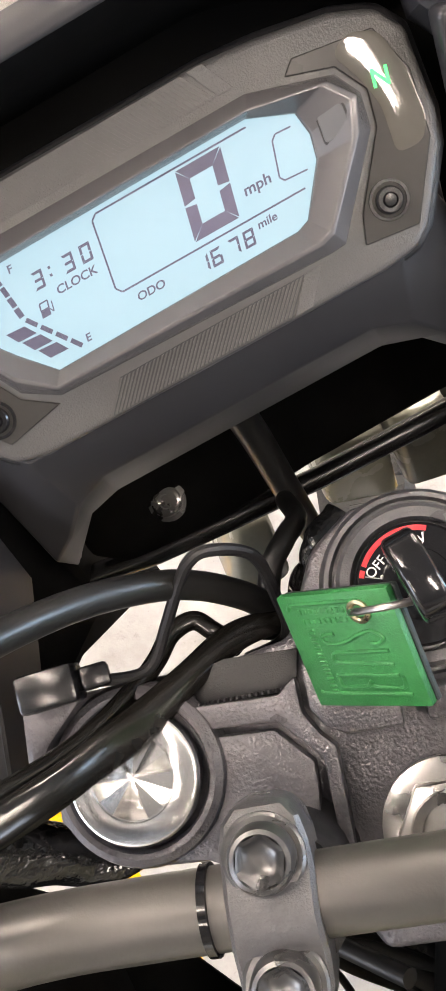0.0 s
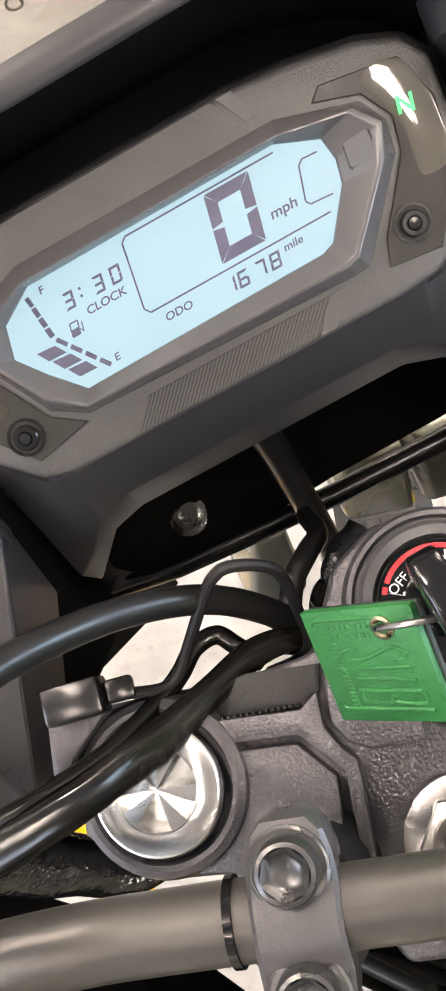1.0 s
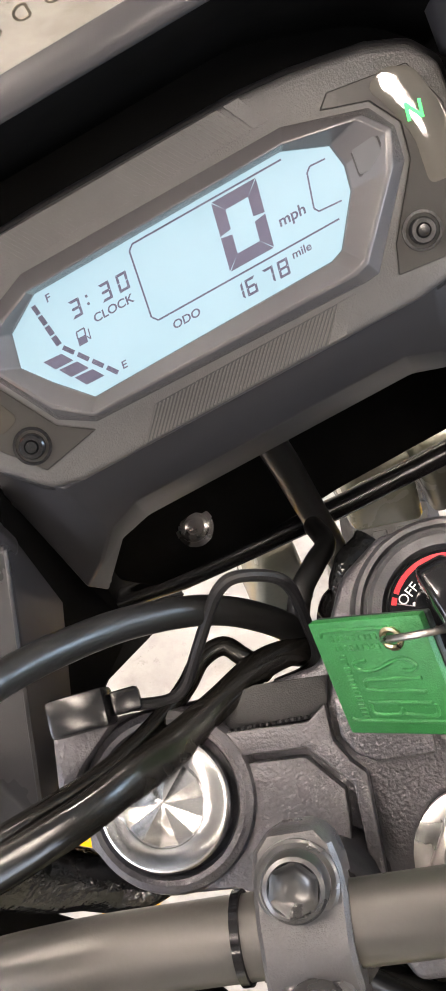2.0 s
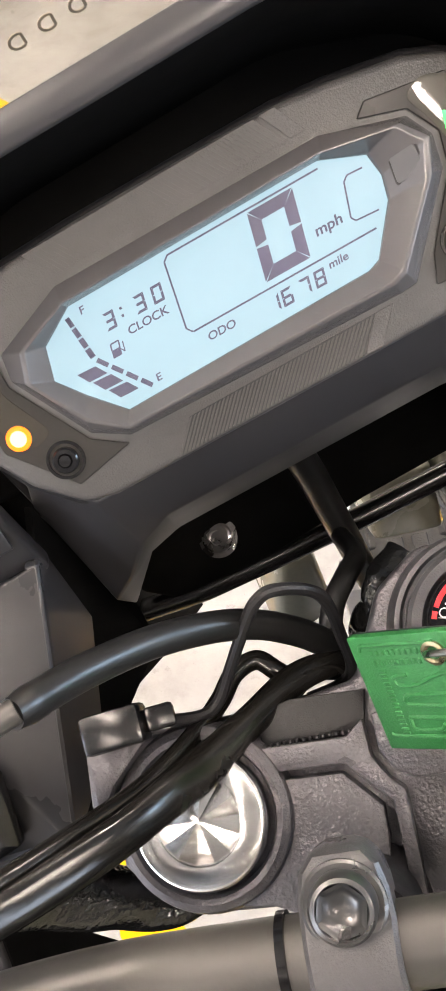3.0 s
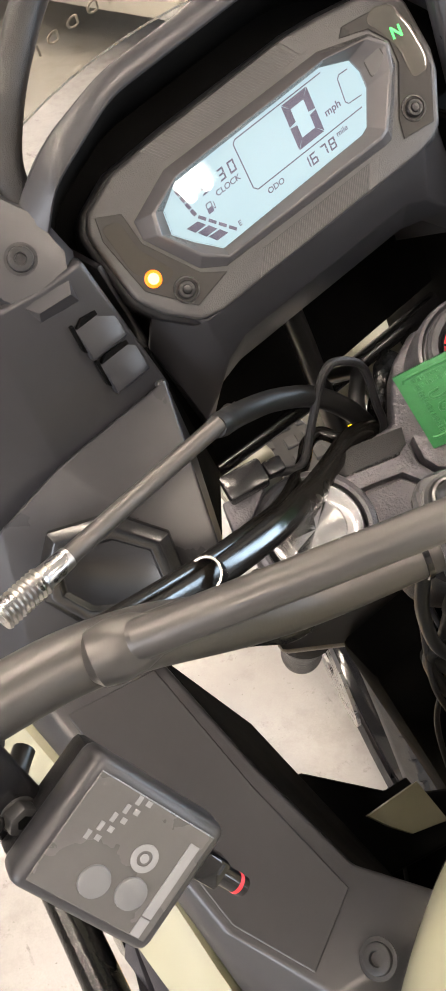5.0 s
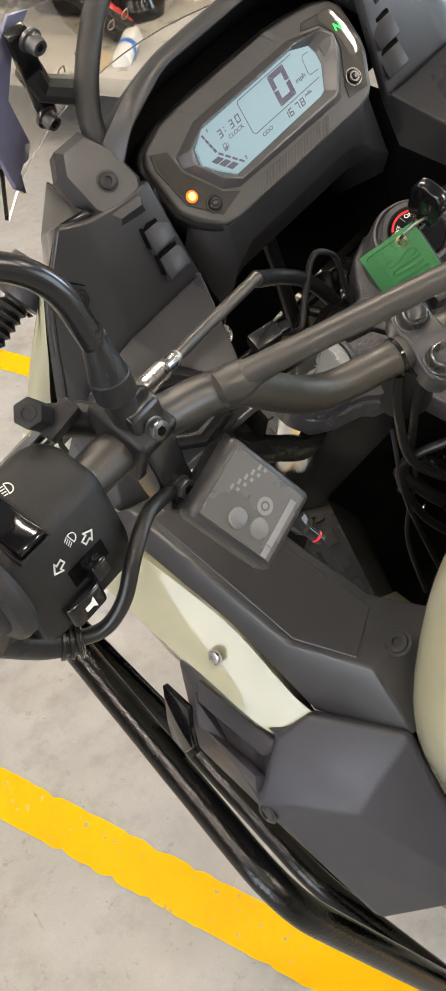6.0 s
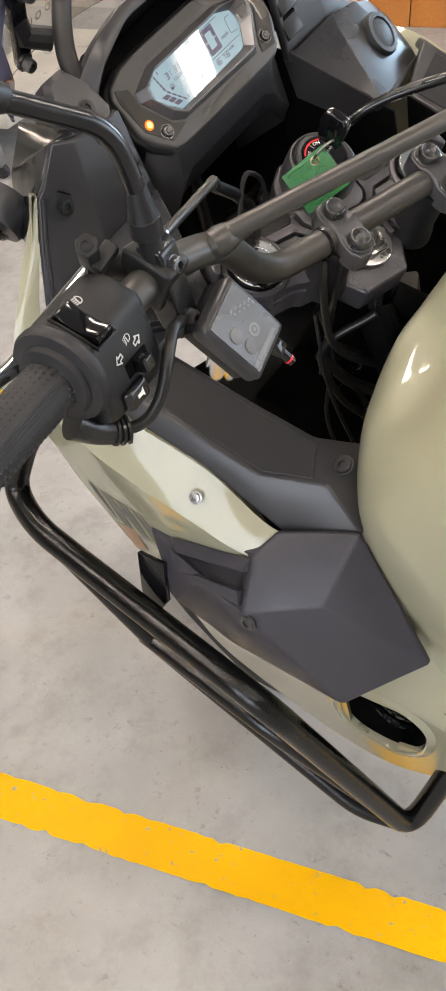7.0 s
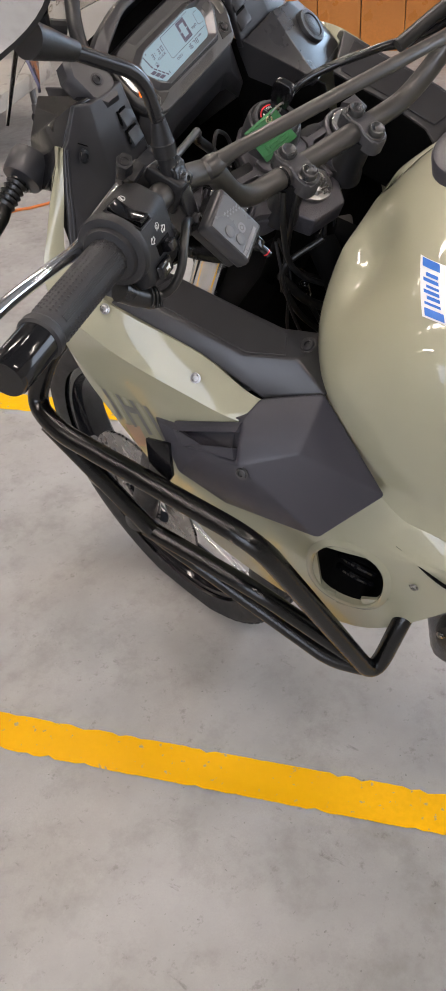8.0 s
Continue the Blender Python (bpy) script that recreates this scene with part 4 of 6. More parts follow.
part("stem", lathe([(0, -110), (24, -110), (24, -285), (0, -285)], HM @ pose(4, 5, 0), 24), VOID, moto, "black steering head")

ig = HM @ pose(9, 86, 0)
igd = ig @ Matrix.Diagonal((0.84, 0.84, 1, 1))
ign = part("ignition_switch", lathe([(33, -104), (32, -72), (30.5, -58), (29, -54), (27.4, -53.2), (26.6, -55.5), (25.4, -55.5), (25, -50), (23.6, -48.2), (20.6, -48.6), (19.5, -53), (0, -53)], ig, 56), CASTFINE, moto,
           "black ignition switch with a red marked dial")
part("dial", lathe([(22.5, -53), (22.5, -49.5), (21.5, -48.6), (13, -48.4), (12.5, -47), (0, -47)], igd, 48), GLOSS, ign, "black printed dial")


def arc(r0, r1, a0, a1, h, m, n=18):
    pts = [(r1 * math.cos(radians(a0 + (a1 - a0) * k / n)), r1 * math.sin(radians(a0 + (a1 - a0) * k / n))) for k in range(n + 1)]
    pts += [(r0 * math.cos(radians(a1 + (a0 - a1) * k / n)), r0 * math.sin(radians(a1 + (a0 - a1) * k / n))) for k in range(n + 1)]
    return prism(pts, h, h + 0.25, 0, 1, m)


part("dial_mark", joined(arc(19.3, 21.2, 70, 152, -48.5, igd), arc(19.3, 21.2, 156, 164, -48.5, igd)), REDINK, ign, "red arc")
part("dial_word", joined(letters("OFF", 5.2, 0.1, igd @ pose(-13.5, 8.5, -48.2, 0, 0, 40)), letters("ON", 5.2, 0.1, igd @ pose(1.5, 16.2, -48.2, 0, 0, -5)),
                         lathe([(0, -48.4), (0.8, -48.4), (0.8, -48.1), (0, -48.1)], igd @ pose(-12.0, 4.6, 0), 12)), WHITEINK, ign, "white lettering")
part("dial_lines", joined(*[prism([(-0.2, 12.8), (0.2, 12.8), (0.2, 19), (-0.2, 19)], -48.5, -48.3, 0, 1, igd @ pose(0, 0, 0, 0, 0, a)) for a in (18, -18, 72)]), GREYINK, ign)

# ---------------------------------------------------------------- handlebar
HALF = [(-448, -78, 131), (-331, -31, 103), (-238, 6, 83), (-197, 13, 66), (-174, 12.5, 55), (-140, 10, 4), (-112, 9, -20), (-66, 9, -22)]
BARPATH = HALF + [(10 - u, v, w) for u, v, w in HALF[::-1]]
bar = part("handlebar", tube(fillet_path([H(*p) for p in BARPATH], 0.040, 8), 0.0111, 20), BAR, moto, "dark anodised handlebar with a cross brace")
part("cross_brace", tube([H(-186, 10.5, 62), H(-174, 9.9, 72.5), H(182, -5.7, 77), H(194, -6, 66)], 0.0068, 16), BAR, bar)
for sgn in (-1, 1):
    part("brace_socket", lathe([(0, -13), (6, -12), (9.6, -8), (10.6, -1), (9.6, 6), (7.4, 12), (6.9, 22), (0, 22)], frame_of(H(4 + 184 * sgn, 2.2 - 8 * sgn, 68), HY, H(0, 2.2, 74.7) - H(4 + 184 * sgn, 2.2 - 8 * sgn, 68), 0.001), 24), BAR, bar)
    x = 4.75 + 50.75 * sgn
    part("bar_riser", lathe([(21, -92), (20, -82), (17.5, -76), (17.5, -44), (19, -26), (0, -26)], HM @ pose(x, 7, 0), 32), PLASTIC, bar, "black handlebar riser")
    cap_rows = []
    for v, top, hw in ((-29, -18, 4), (-27.5, -14.8, 7.5), (-24, -13, 10.6), (-18, -12.6, 12), (-11, -12.2, 12.4), (-6, -9.6, 12.2), (0, -8.6, 12), (6, -9.6, 12.2), (11, -12.2, 12.4), (18, -12.6, 12), (24, -13, 10.6), (27.5, -14.8, 7.5), (29, -18, 4)):
        cap_rows.append([(x + hw, 7 + v, -32), (x + hw, 7 + v, top - 1.4), (x + hw - 1.3, 7 + v, top), (x - hw + 1.3, 7 + v, top), (x - hw, 7 + v, top - 1.4), (x - hw, 7 + v, -32)])
    capp = part("bar_clamp", loft(cap_rows, HM), CASTFINE, bar, "black handlebar clamp cap")
    for v in (22.5, -9):
        m = HM @ pose(x, v, -12.4)
        part("clamp_bolt", joined(lathe([(11.2, -0.5), (11.2, 1.0), (10.4, 1.6), (9.0, 1.6), (8.8, 6.2), (8.0, 7.8), (6.9, 8.3), (6.6, 7.9)], m, 36)), DARKBOLT, capp, "dark socket-head bolt")
        part("bolt_socket", loft([[(r * math.cos(a), r * math.sin(a), h) for a in (k * math.pi / 3 + 0.3 for k in range(6))] for r, h in ((7.2, 8.0), (6.2, 7.2), (5.2, 5.4), (3.4, 4.4), (0.4, 4.2))], m, cap=(False, True)), DARKBOLT, capp, "black hexagon socket")
part("cable_tie", joined(lathe([(11.3, -1.4), (12.2, -1.2), (12.2, 1.2), (11.3, 1.4)], HM @ pose(-64.5, 9, -22, 0, 90, 0), 28), box(5, 3, 4, 0.6, HM @ pose(-64, 5, -35))), GLOSS, bar, "black cable tie")

# ---------------------------------------------------------------- left bar end: grip, switches, mirror, lever, heater control
BO = Vector((-0.905, -0.362, 0.225)).normalized()  # outward along the bar, in steering axes
BY = (Vector((0, 0, 1)) - BO * BO.z).normalized()
BX_ = BY.cross(BO)
LM = HM @ Matrix.Translation((-236, 7, 83)) @ Matrix((BX_, BY, BO)).transposed().to_4x4()  # rearward, up, outward


def L(x, y, s):
    return LM @ Vector((x, y, s))


grip = part("grip", lathe([(0, 222), (16.5, 222), (18.2, 220), (18.2, 214), (16.2, 211), (16.4, 170), (16.8, 130), (16.2, 114), (19, 113), (22, 112.5), (23.4, 110.5), (23.6, 108.8), (26, 108.4), (29.4, 107.6), (30.8, 105), (30.8, 101), (28, 98), (20, 98), (0, 98)],
                          LM, 48), GRIPRUB, bar, "black patterned rubber heated grip")
# raised diamond studs round the grip
studs = []
for i in range(22):
    for k in range(26):
        s = 114 + 4.2 * i + (2.1 if k % 2 else 0)
        a = 2 * math.pi * k / 26
        if 0.6 < (a % (2 * math.pi)) < 1.35 and 120 < s < 205:
            continue
        m = LM @ pose(0, 0, s) @ Matrix.Rotation(a, 4, "Z") @ Matrix.Translation((16.2, 0, 0))
        bm = bmesh.new()
        v = [bm.verts.new(m @ Vector(p)) for p in ((0, -1.5, 0), (0, 0, -1.9), (0, 1.5, 0), (0, 0, 1.9), (0.95, 0, 0))]
        for q in ((0, 1, 4), (1, 2, 4), (2, 3, 4), (3, 0, 4)):
            bm.faces.new([v[j] for j in q])
        studs.append(bm)
tagged(part("grip_studs", joined(*studs), GRIPRUB, grip), kind="stuff")
for r in (-9, -3, 3, 9):
    part("grip_rib", box(0.9, 1.6, 84, 0.3, LM @ pose(0, 0, 162) @ Matrix.Rotation(0.97 + r * 0.016, 4, "Z") @ Matrix.Translation((16.8, 0, 0)), 1), GRIPRUB, grip)
part("bar_end", lathe([(16.0, 220), (16.2, 226), (16.2, 262), (14.5, 266), (0, 266)], LM, 32), GLOSS, bar, "gloss black bar end weight")

SWP = [(-27, -18), (-31, 2), (-27, 14), (-18, 20), (5, 20.6), (11, 18.5), (34, -16), (37, -24), (31, -31), (12, -30), (-12, -26)]
sw = part("switch_housing", bevelled(loft([[(x * 0.70, y * 0.72, 36) for x, y in SWP], [(x * 0.92, y * 0.94, 41) for x, y in SWP], [(x, y, 49) for x, y in SWP], [(x, y, 92) for x, y in SWP],
                                           [(x * 0.94, y * 0.94, 99) for x, y in SWP]], LM), 0.0028, 3, 20), PLASTIC, bar, "black handlebar switch housing")
def face_at(x, y, s, nx, ny):
    """A frame on the housing: x along the bar inward, z outward from the skin."""
    return LM @ frame_of((x, y, s), (0, 0, -1), (nx, ny, 0))


fm = face_at(-3, 20.0, 82, 0, 1)
part("switch_frame", bevelled(loft([[(-9.5, -17, -1), (9.5, -17, -1), (9.5, 17, -1), (-9.5, 17, -1)], [(-9.5, -17, 1.2), (9.5, -17, 1.2), (9.5, 17, 1.2), (-9.5, 17, 1.2)], [(-8, -15.5, 1.2), (8, -15.5, 1.2), (8, 15.5, 1.2), (-8, 15.5, 1.2)],
                                    [(-8, -15.5, -1), (8, -15.5, -1), (8, 15.5, -1), (-8, 15.5, -1)]], fm), 0.0004, 1, 20), PLASTIC, sw)
part("dimmer_switch", bevelled(loft([[(-7.2, y, -3), (7.2, y, -3), (7.2, y, z), (-7.2, y, z)] for y, z in ((-15, 4.6), (-13, 5.2), (-5, 2.6), (3, 1.4), (10, 2.4), (13.6, 4.0), (15, 3.4))], fm), 0.0006, 2, 30), GLOSS, sw, "glossy black dimmer rocker")


def beam_icon(m, dip):
    bits = [arc(3.0, 3.7, 0, 180, 0, m), prism([(-3.7, -0.7), (3.7, -0.7), (3.7, 0), (-3.7, 0)], 0, 0.25, 0, 1, m)]
    for k in range(4):
        x = -2.7 + 1.8 * k
        bits.append(prism([(x, -4.2), (x + 0.7, -4.2), (x + 0.7 + dip, -1.2), (x + dip, -1.2)], 0, 0.25, 0, 1, m))
    return joined(*bits)


part("beam_symbol", beam_icon(face_at(-15, 20.2, 69, 0, 1) @ pose(0, 0, 0.3, 0, 0, 255) @ Matrix.Scale(0.78, 4), 0.0), WHITEINK, sw, "white lamp symbol")
part("beam_symbol", beam_icon(face_at(10 + 24 * 0.30, 20 - 36 * 0.30, 65, 0.83, 0.55) @ pose(0, 0, 0.1, 0, 0, 285) @ Matrix.Scale(0.78, 4), -1.0), WHITEINK, sw, "white lamp symbol")


def outline(pts, w, m):
    """Thin strokes along the edges of a shape."""
    out = []
    for (x0, y0), (x1, y1) in zip(pts, pts[1:] + pts[:1]):
        d = Vector((x1 - x0, y1 - y0)).normalized() * w / 2
        n_ = Vector((-d.y, d.x))
        a_, b_ = Vector((x0, y0)) - d, Vector((x1, y1)) + d
        out.append(prism([a_ - n_, b_ - n_, b_ + n_, a_ + n_], 0, 0.3, 0, 1, m))
    return out


ARROW = [(-3.4, 0), (0, 3.2), (0, 1.4), (3.2, 1.4), (3.2, -1.4), (0, -1.4), (0, -3.2)]
sf = lambda t, s: face_at(10 + 24 * t, 20 - 36 * t, s, 0.83, 0.55)
part("arrow_symbol", joined(*outline(ARROW, 0.8, sf(0.44, 58) @ pose(0, 0, 0.1, 0, 0, 200))), WHITEINK, sw, "white arrow symbol")
part("arrow_symbol", joined(*outline([(-x, y) for x, y in ARROW], 0.8, sf(0.45, 77) @ pose(0, 0, 0.1, 0, 0, 200))), WHITEINK, sw, "white arrow symbol")
tf = sf(0.70, 64)
# slot is a proud near-black slab; its shade is in the colour
part("switch_slot", prism([(-11, -5), (11, -5), (11, 5), (-11, 5)], -1, 0.4, 0.4, 1, tf), VOID, sw)
part("turn_switch", bevelled(loft([[(-5, -5, 0), (5, -5, 0), (5, 5, 0), (-5, 5, 0)], [(-4.2, -4.5, 10), (4.2, -4.5, 10), (4.2, 4.5, 10), (-4.2, 4.5, 10)]], tf), 0.0012, 3, 20), GLOSS, sw, "black turn signal slider")
hf = sf(1.02, 76)
part("horn_button", bevelled(loft([[(-11, -7, 0), (11, -7, 0), (11, 7, 0), (-11, 7, 0)], [(-9, -6, 5), (9, -6, 5), (9, 6, 5), (-9, 6, 5)]], hf), 0.002, 3, 20), GLOSS, sw, "glossy black horn button")
part("horn_symbol", prism([(-3, -1.2), (1, -1.2), (3, -3), (3, 3), (1, 1.2), (-3, 1.2)], 5.1, 5.4, 0, 1, hf), WHITEINK, sw, "white horn symbol")
boot = smooth_path([L(14, -30, 108), L(28, -39, 96), L(39, -41, 84), L(46, -36, 73), L(46, -24, 61), L(39, -11, 47), L(31, -6, 28), L(27, -20, 4), L(16, -30, -14)], 8)
part("cable_boot", tube(boot[:18], [0.0105 - 0.00022 * k for k in range(18)], 16), RUBBER, sw, "ribbed rubber cable boot")
for k in (12, 14, 16):
    d = (boot[k + 1] - boot[k - 1]).normalized()
    part("boot_rib", lathe([(8.2, -1.1), (9.4, -0.8), (9.4, 0.8), (8.2, 1.1)], frame_of(boot[k], d.orthogonal(), d, 0.001), 18), RUBBER, sw)
part("switch_cable", tube(boot[16:], 0.0039, 12), RUBBER, sw, "black switch cable")
# perch, lever and adjuster
part("clutch_perch", bevelled(loft([[(-16, -16, -12), (14, -16, -12), (16, 14, -12), (-16, 16, -12)], [(-18, -17, 14), (15, -17, 14), (16, 15, 14), (-20, 17, 14)]], LM), 0.003, 3, 20), PLASTIC, bar, "black clutch lever perch")
part("perch_arm", tube([L(-10, -2, 2), L(-24, -2, 12), L(-36, -2, 24)], [0.009, 0.009, 0.008], 14), PLASTIC, bar)
lev = smooth_path([L(-34, -10, 18), L(-33, -15, 60), L(-27, -10, 108), L(-29, 0, 160), L(-34, 3, 205), L(-37, 3, 250)], 8)
part("clutch_lever", tube(lev, [0.0065] * 12 + [0.0055] * (len(lev) - 12), 14), CHROME, bar, "polished metal clutch lever")
part("perch_bracket", box(10, 9, 20, 1.5, LM @ pose(-24, 14, 26, 20, 0, 0)), PLASTIC, bar, "black perch bracket")
part("lever_adjuster", bevelled(joined(prism([(7.4 * math.cos(a), 7.4 * math.sin(a)) for a in (k * math.pi / 3 for k in range(6))], -16, 9, 0.8, 2, LM @ pose(-30, 24, 36, -60, 10, 0)),
                                       lathe([(4.2, 9), (4.0, 9.6), (2.6, 9.6), (2.4, 7), (0, 7)], LM @ pose(-30, 24, 36, -60, 10, 0), 18)), 0, 1), PLASTIC, bar, "black hexagonal lever adjuster")
# mirror clamp, stem and head
part("mirror_clamp", prism([(-13, 17), (-4, 25), (4, 23), (33, -23), (34, -31), (27, -35), (17, -31), (2, -15), (-13, -10)], -10, 10, 2.5, 3, LM), GLOSSY, bar, "black mirror clamp")
for x, y in ((9, 12), (29.5, -20.5)):
    m = LM @ frame_of((x, y, 0), (0, 0, 1), (0.845, 0.534, 0))
    bolt("clamp_bolt", m, bar, 5.6, 4.6, DARKBOLT, True)
    # flat near-black disc in place of a shaded hole
    part("bolt_socket", lathe([(2.6, 6.4), (2.6, 6.7), (0, 6.7)], m, 6), VOID, bar)
sd = (H(-241, 36, 148) - H(-237, 10, 98)).normalized()
cone = frame_of(H(-238, 11, 104), HX, sd, 0.001)
mir = part("mirror", lathe([(7.2, -24), (7.2, 8.8), (9.4, 9.2), (9.8, 9.8), (9.8, 20.8), (9.3, 21.6), (5.7, 41), (6.2, 41.3), (6.2, 42.8), (5.5, 43.2), (5.5, 47), (0, 47)], cone, 64), PLASTIC, bar, "black bar-mounted mirror", sharp=9)
stem = fillet_path([cone @ Vector((0, 0, 38)), H(-243.5, 48, 173), H(-300, 68, 207), H(-322, 71, 224)], 0.020, 10)
part("mirror_stem", tube(stem, 0.0060, 18), GLOSSY, mir, "black mirror stem")
hd = (H(-350, 74, 243) - H(-300, 68, 207)).normalized()
part("mirror_neck", lathe([(7.4, -4), (8.2, 4), (11.5, 30), (13, 46), (0, 46)], frame_of(H(-298, 68, 206), HY, hd, 0.001), 28), PLASTIC, mir, "black rubber mirror neck")
mm = frame_of(H(-407, 74, 288), (HX + AXIS * 0.25), (-HY * 0.95 + AXIS * 0.3 + HX * 0.1), 0.001)
oval = [(88 * math.copysign(abs(math.cos(a)) ** 0.6, math.cos(a)), 58 * math.copysign(abs(math.sin(a)) ** 0.6, math.sin(a))) for a in (2 * math.pi * k / 40 for k in range(40))]
part("mirror_shell", loft([[(x * 0.5, y * 0.5, -24) for x, y in oval], [(x * 0.9, y * 0.9, -14) for x, y in oval], [(x, y, 0) for x, y in oval], [(x, y, 4) for x, y in oval], [(x * 0.955, y * 0.93, 4) for x, y in oval]], mm), PLASTIC, mir)
part("mirror_glass", prism([(x * 0.945, y * 0.92) for x, y in oval], 4.1, 5.0, 0, 1, mm), MIRROR, mir, "mirror glass")

# heated grip control
e1, e2 = Vector((24.5, -40, -31.5)).normalized(), Vector((-38, -19, 2)).normalized()
nn = e2.cross(e1) if e2.cross(e1).z > 0 else e1.cross(e2)
cmx = HM @ frame_of((-203, -48, 63), e1, nn)
ctl = part("heater_control", box(54, 46, 15, 4, cmx @ pose(0, 0, -7.5), 3), PANEL, bar, "dark grey heated grip control unit")
part("control_back", box(50, 42, 12, 3, cmx @ pose(-2, 0, -19)), PLASTIC, ctl)
part("control_face", box(46, 38, 0.8, 0.3, cmx @ pose(0, 0, 0.2), 1), MEMBRANE, ctl, "grey printed membrane")
ysg = 1 if (cmx.to_3x3() @ Vector((0, 1, 0))).dot(HM.to_3x3() @ e2) > 0 else -1
for x, y in ((-4, 10), (9, 8)):
    part("control_button", lathe([(5.4, 0.4), (5.2, 1.4), (4.4, 1.7), (0, 1.7)], cmx @ pose(x, y * ysg, 0), 24), KEYGREY, ctl, "round grey key")
part("control_lamp", joined(arc(2.6, 4.6, 0, 360, 0.6, cmx @ pose(6, -3 * ysg, 0), 24), lathe([(0, 0.6), (1.5, 0.6), (1.5, 0.9), (0, 0.9)], cmx @ pose(6, -3 * ysg, 0), 14)), FADED, ctl)
part("control_marks", joined(*[box(1.5, 3.0, 0.3, 0, cmx @ pose(-15 + 2.0 * k, (-1 - 4.0 * k) * ysg, 0.7)) for k in range(5)], *[box(1.8, 1.8, 0.3, 0, cmx @ pose(-11.5 + 2.0 * k, (-1.5 - 4.0 * k) * ysg, 0.7)) for k in range(5)]), FADED, ctl)
part("brand_bars", joined(box(3.6, 26, 0.3, 0, cmx @ pose(18.5, -1 * ysg, 0.75)), box(3.6, 6, 0.3, 0, cmx @ pose(18.5, 15.5 * ysg, 0.75))), FADED, ctl, "pale printed mark")
part("control_plug", joined(box(12, 10, 9, 1.5, cmx @ pose(31, -9 * ysg, -7)), lathe([(0, 0), (3.6, 0), (3.4, 12), (0, 14)], cmx @ pose(36, -9 * ysg, -7, 0, 90, 0), 14)), GLOSS, ctl, "black plug")
part("plug_band", lathe([(3.5, 8), (3.6, 9.5)], cmx @ pose(36, -9 * ysg, -7, 0, 90, 0), 14), REDINK, ctl, "red mark")

# ---------------------------------------------------------------- cables
def cable(name, pts, r, label, mat=RUBBER, steps=10, seg=14):
    return part(name, tube(smooth_path([H(*p) for p in pts], steps), r, seg), mat, moto, label)


cable("cable_sleeve", [(-121, 84, 6), (-108, 93, -18), (-90, 100, -42), (-70, 102, -66), (-55, 98, -88), (-44, 90, -108), (-36, 74, -130)], [0.0046, 0.0049, 0.0054, 0.0054, 0.0052] + [0.0053] * 56, "thick black rubber cable sleeve")
cable("clutch_cable", [(-216, 41, 42), (-191, 53, 31), (-158, 69, 16), (-119, 85, 6)], 0.0038, "black clutch cable", BAR)
part("cable_adjuster", joined(lathe([(0, 0), (5.4, 0), *[(5.8 - 0.7 * (k % 2), 1 + 1.0 * k) for k in range(19)], (4.8, 21), (4.6, 27), (4.2, 33), (0, 33)], Matrix.Translation(H(-218, 40, 43)) @ (H(-191, 53, 31) - H(-218, 40, 43)).to_track_quat("Z", "Y").to_matrix().to_4x4() @ Matrix.Scale(0.001, 4), 18)), STEEL, bar, "knurled steel cable adjuster")
def flat_sleeve(pts, wide, flat, turn, steps=12, seg=20):
    """A tape-wrapped bundle: an oval that twists and swells along its way, creased here and there."""
    path = smooth_path([H(*p) for p in pts], steps)
    n = len(path)
    loops, ref = [], AXIS
    for i, p in enumerate(path):
        d = (path[min(i + 1, n - 1)] - path[max(i - 1, 0)]).normalized()
        up = (ref - d * ref.dot(d)).normalized()
        side = d.cross(up)
        f = i / (n - 1)
        k = min(len(wide) - 2, int(f * (len(wide) - 1)))
        g = f * (len(wide) - 1) - k
        w = wide[k] + (wide[k + 1] - wide[k]) * g
        t = radians(turn[0] + (turn[1] - turn[0]) * f)
        lp = []
        for j in range(seg):
            a = 2 * math.pi * j / seg
            crease = 1 + 0.07 * math.sin(3 * a + 9 * f) + 0.05 * math.sin(a * 2 - 23 * f)
            u, v = w * math.cos(a) * crease, w * flat * math.sin(a) * crease
            lp.append(p + side * (u * math.cos(t) - v * math.sin(t)) + up * (u * math.sin(t) + v * math.cos(t)))
        loops.append(lp)
    return loft(loops)


part("cable_sleeve", flat_sleeve([(-36, 84, -112), (-45, 84.5, -100), (-58, 81, -90), (-72, 71.5, -79), (-86, 61, -66), (-98, 53, -50), (-114, 43.5, -30), (-147, 29, 4), (-188, 18, 44), (-230, 14, 66)],
                                 (0.0046, 0.0050, 0.0053, 0.0057, 0.0063, 0.0067, 0.0064, 0.0052, 0.0047, 0.0045), 0.62, (-20, 40)), WRAP, moto, "tape-wrapped black cable bundle")
cable("brake_hose", [(-56, 78, -98), (-64, 85.5, -93), (-70.5, 90.5, -92), (-78.5, 87, -88), (-84, 79, -84), (-91, 71, -77), (-106, 57, -56), (-126, 46, -26), (-150, 36, 2), (-190, 24, 40), (-228, 18, 60)], 0.0036, "black cable beside the handlebar", WRAP)
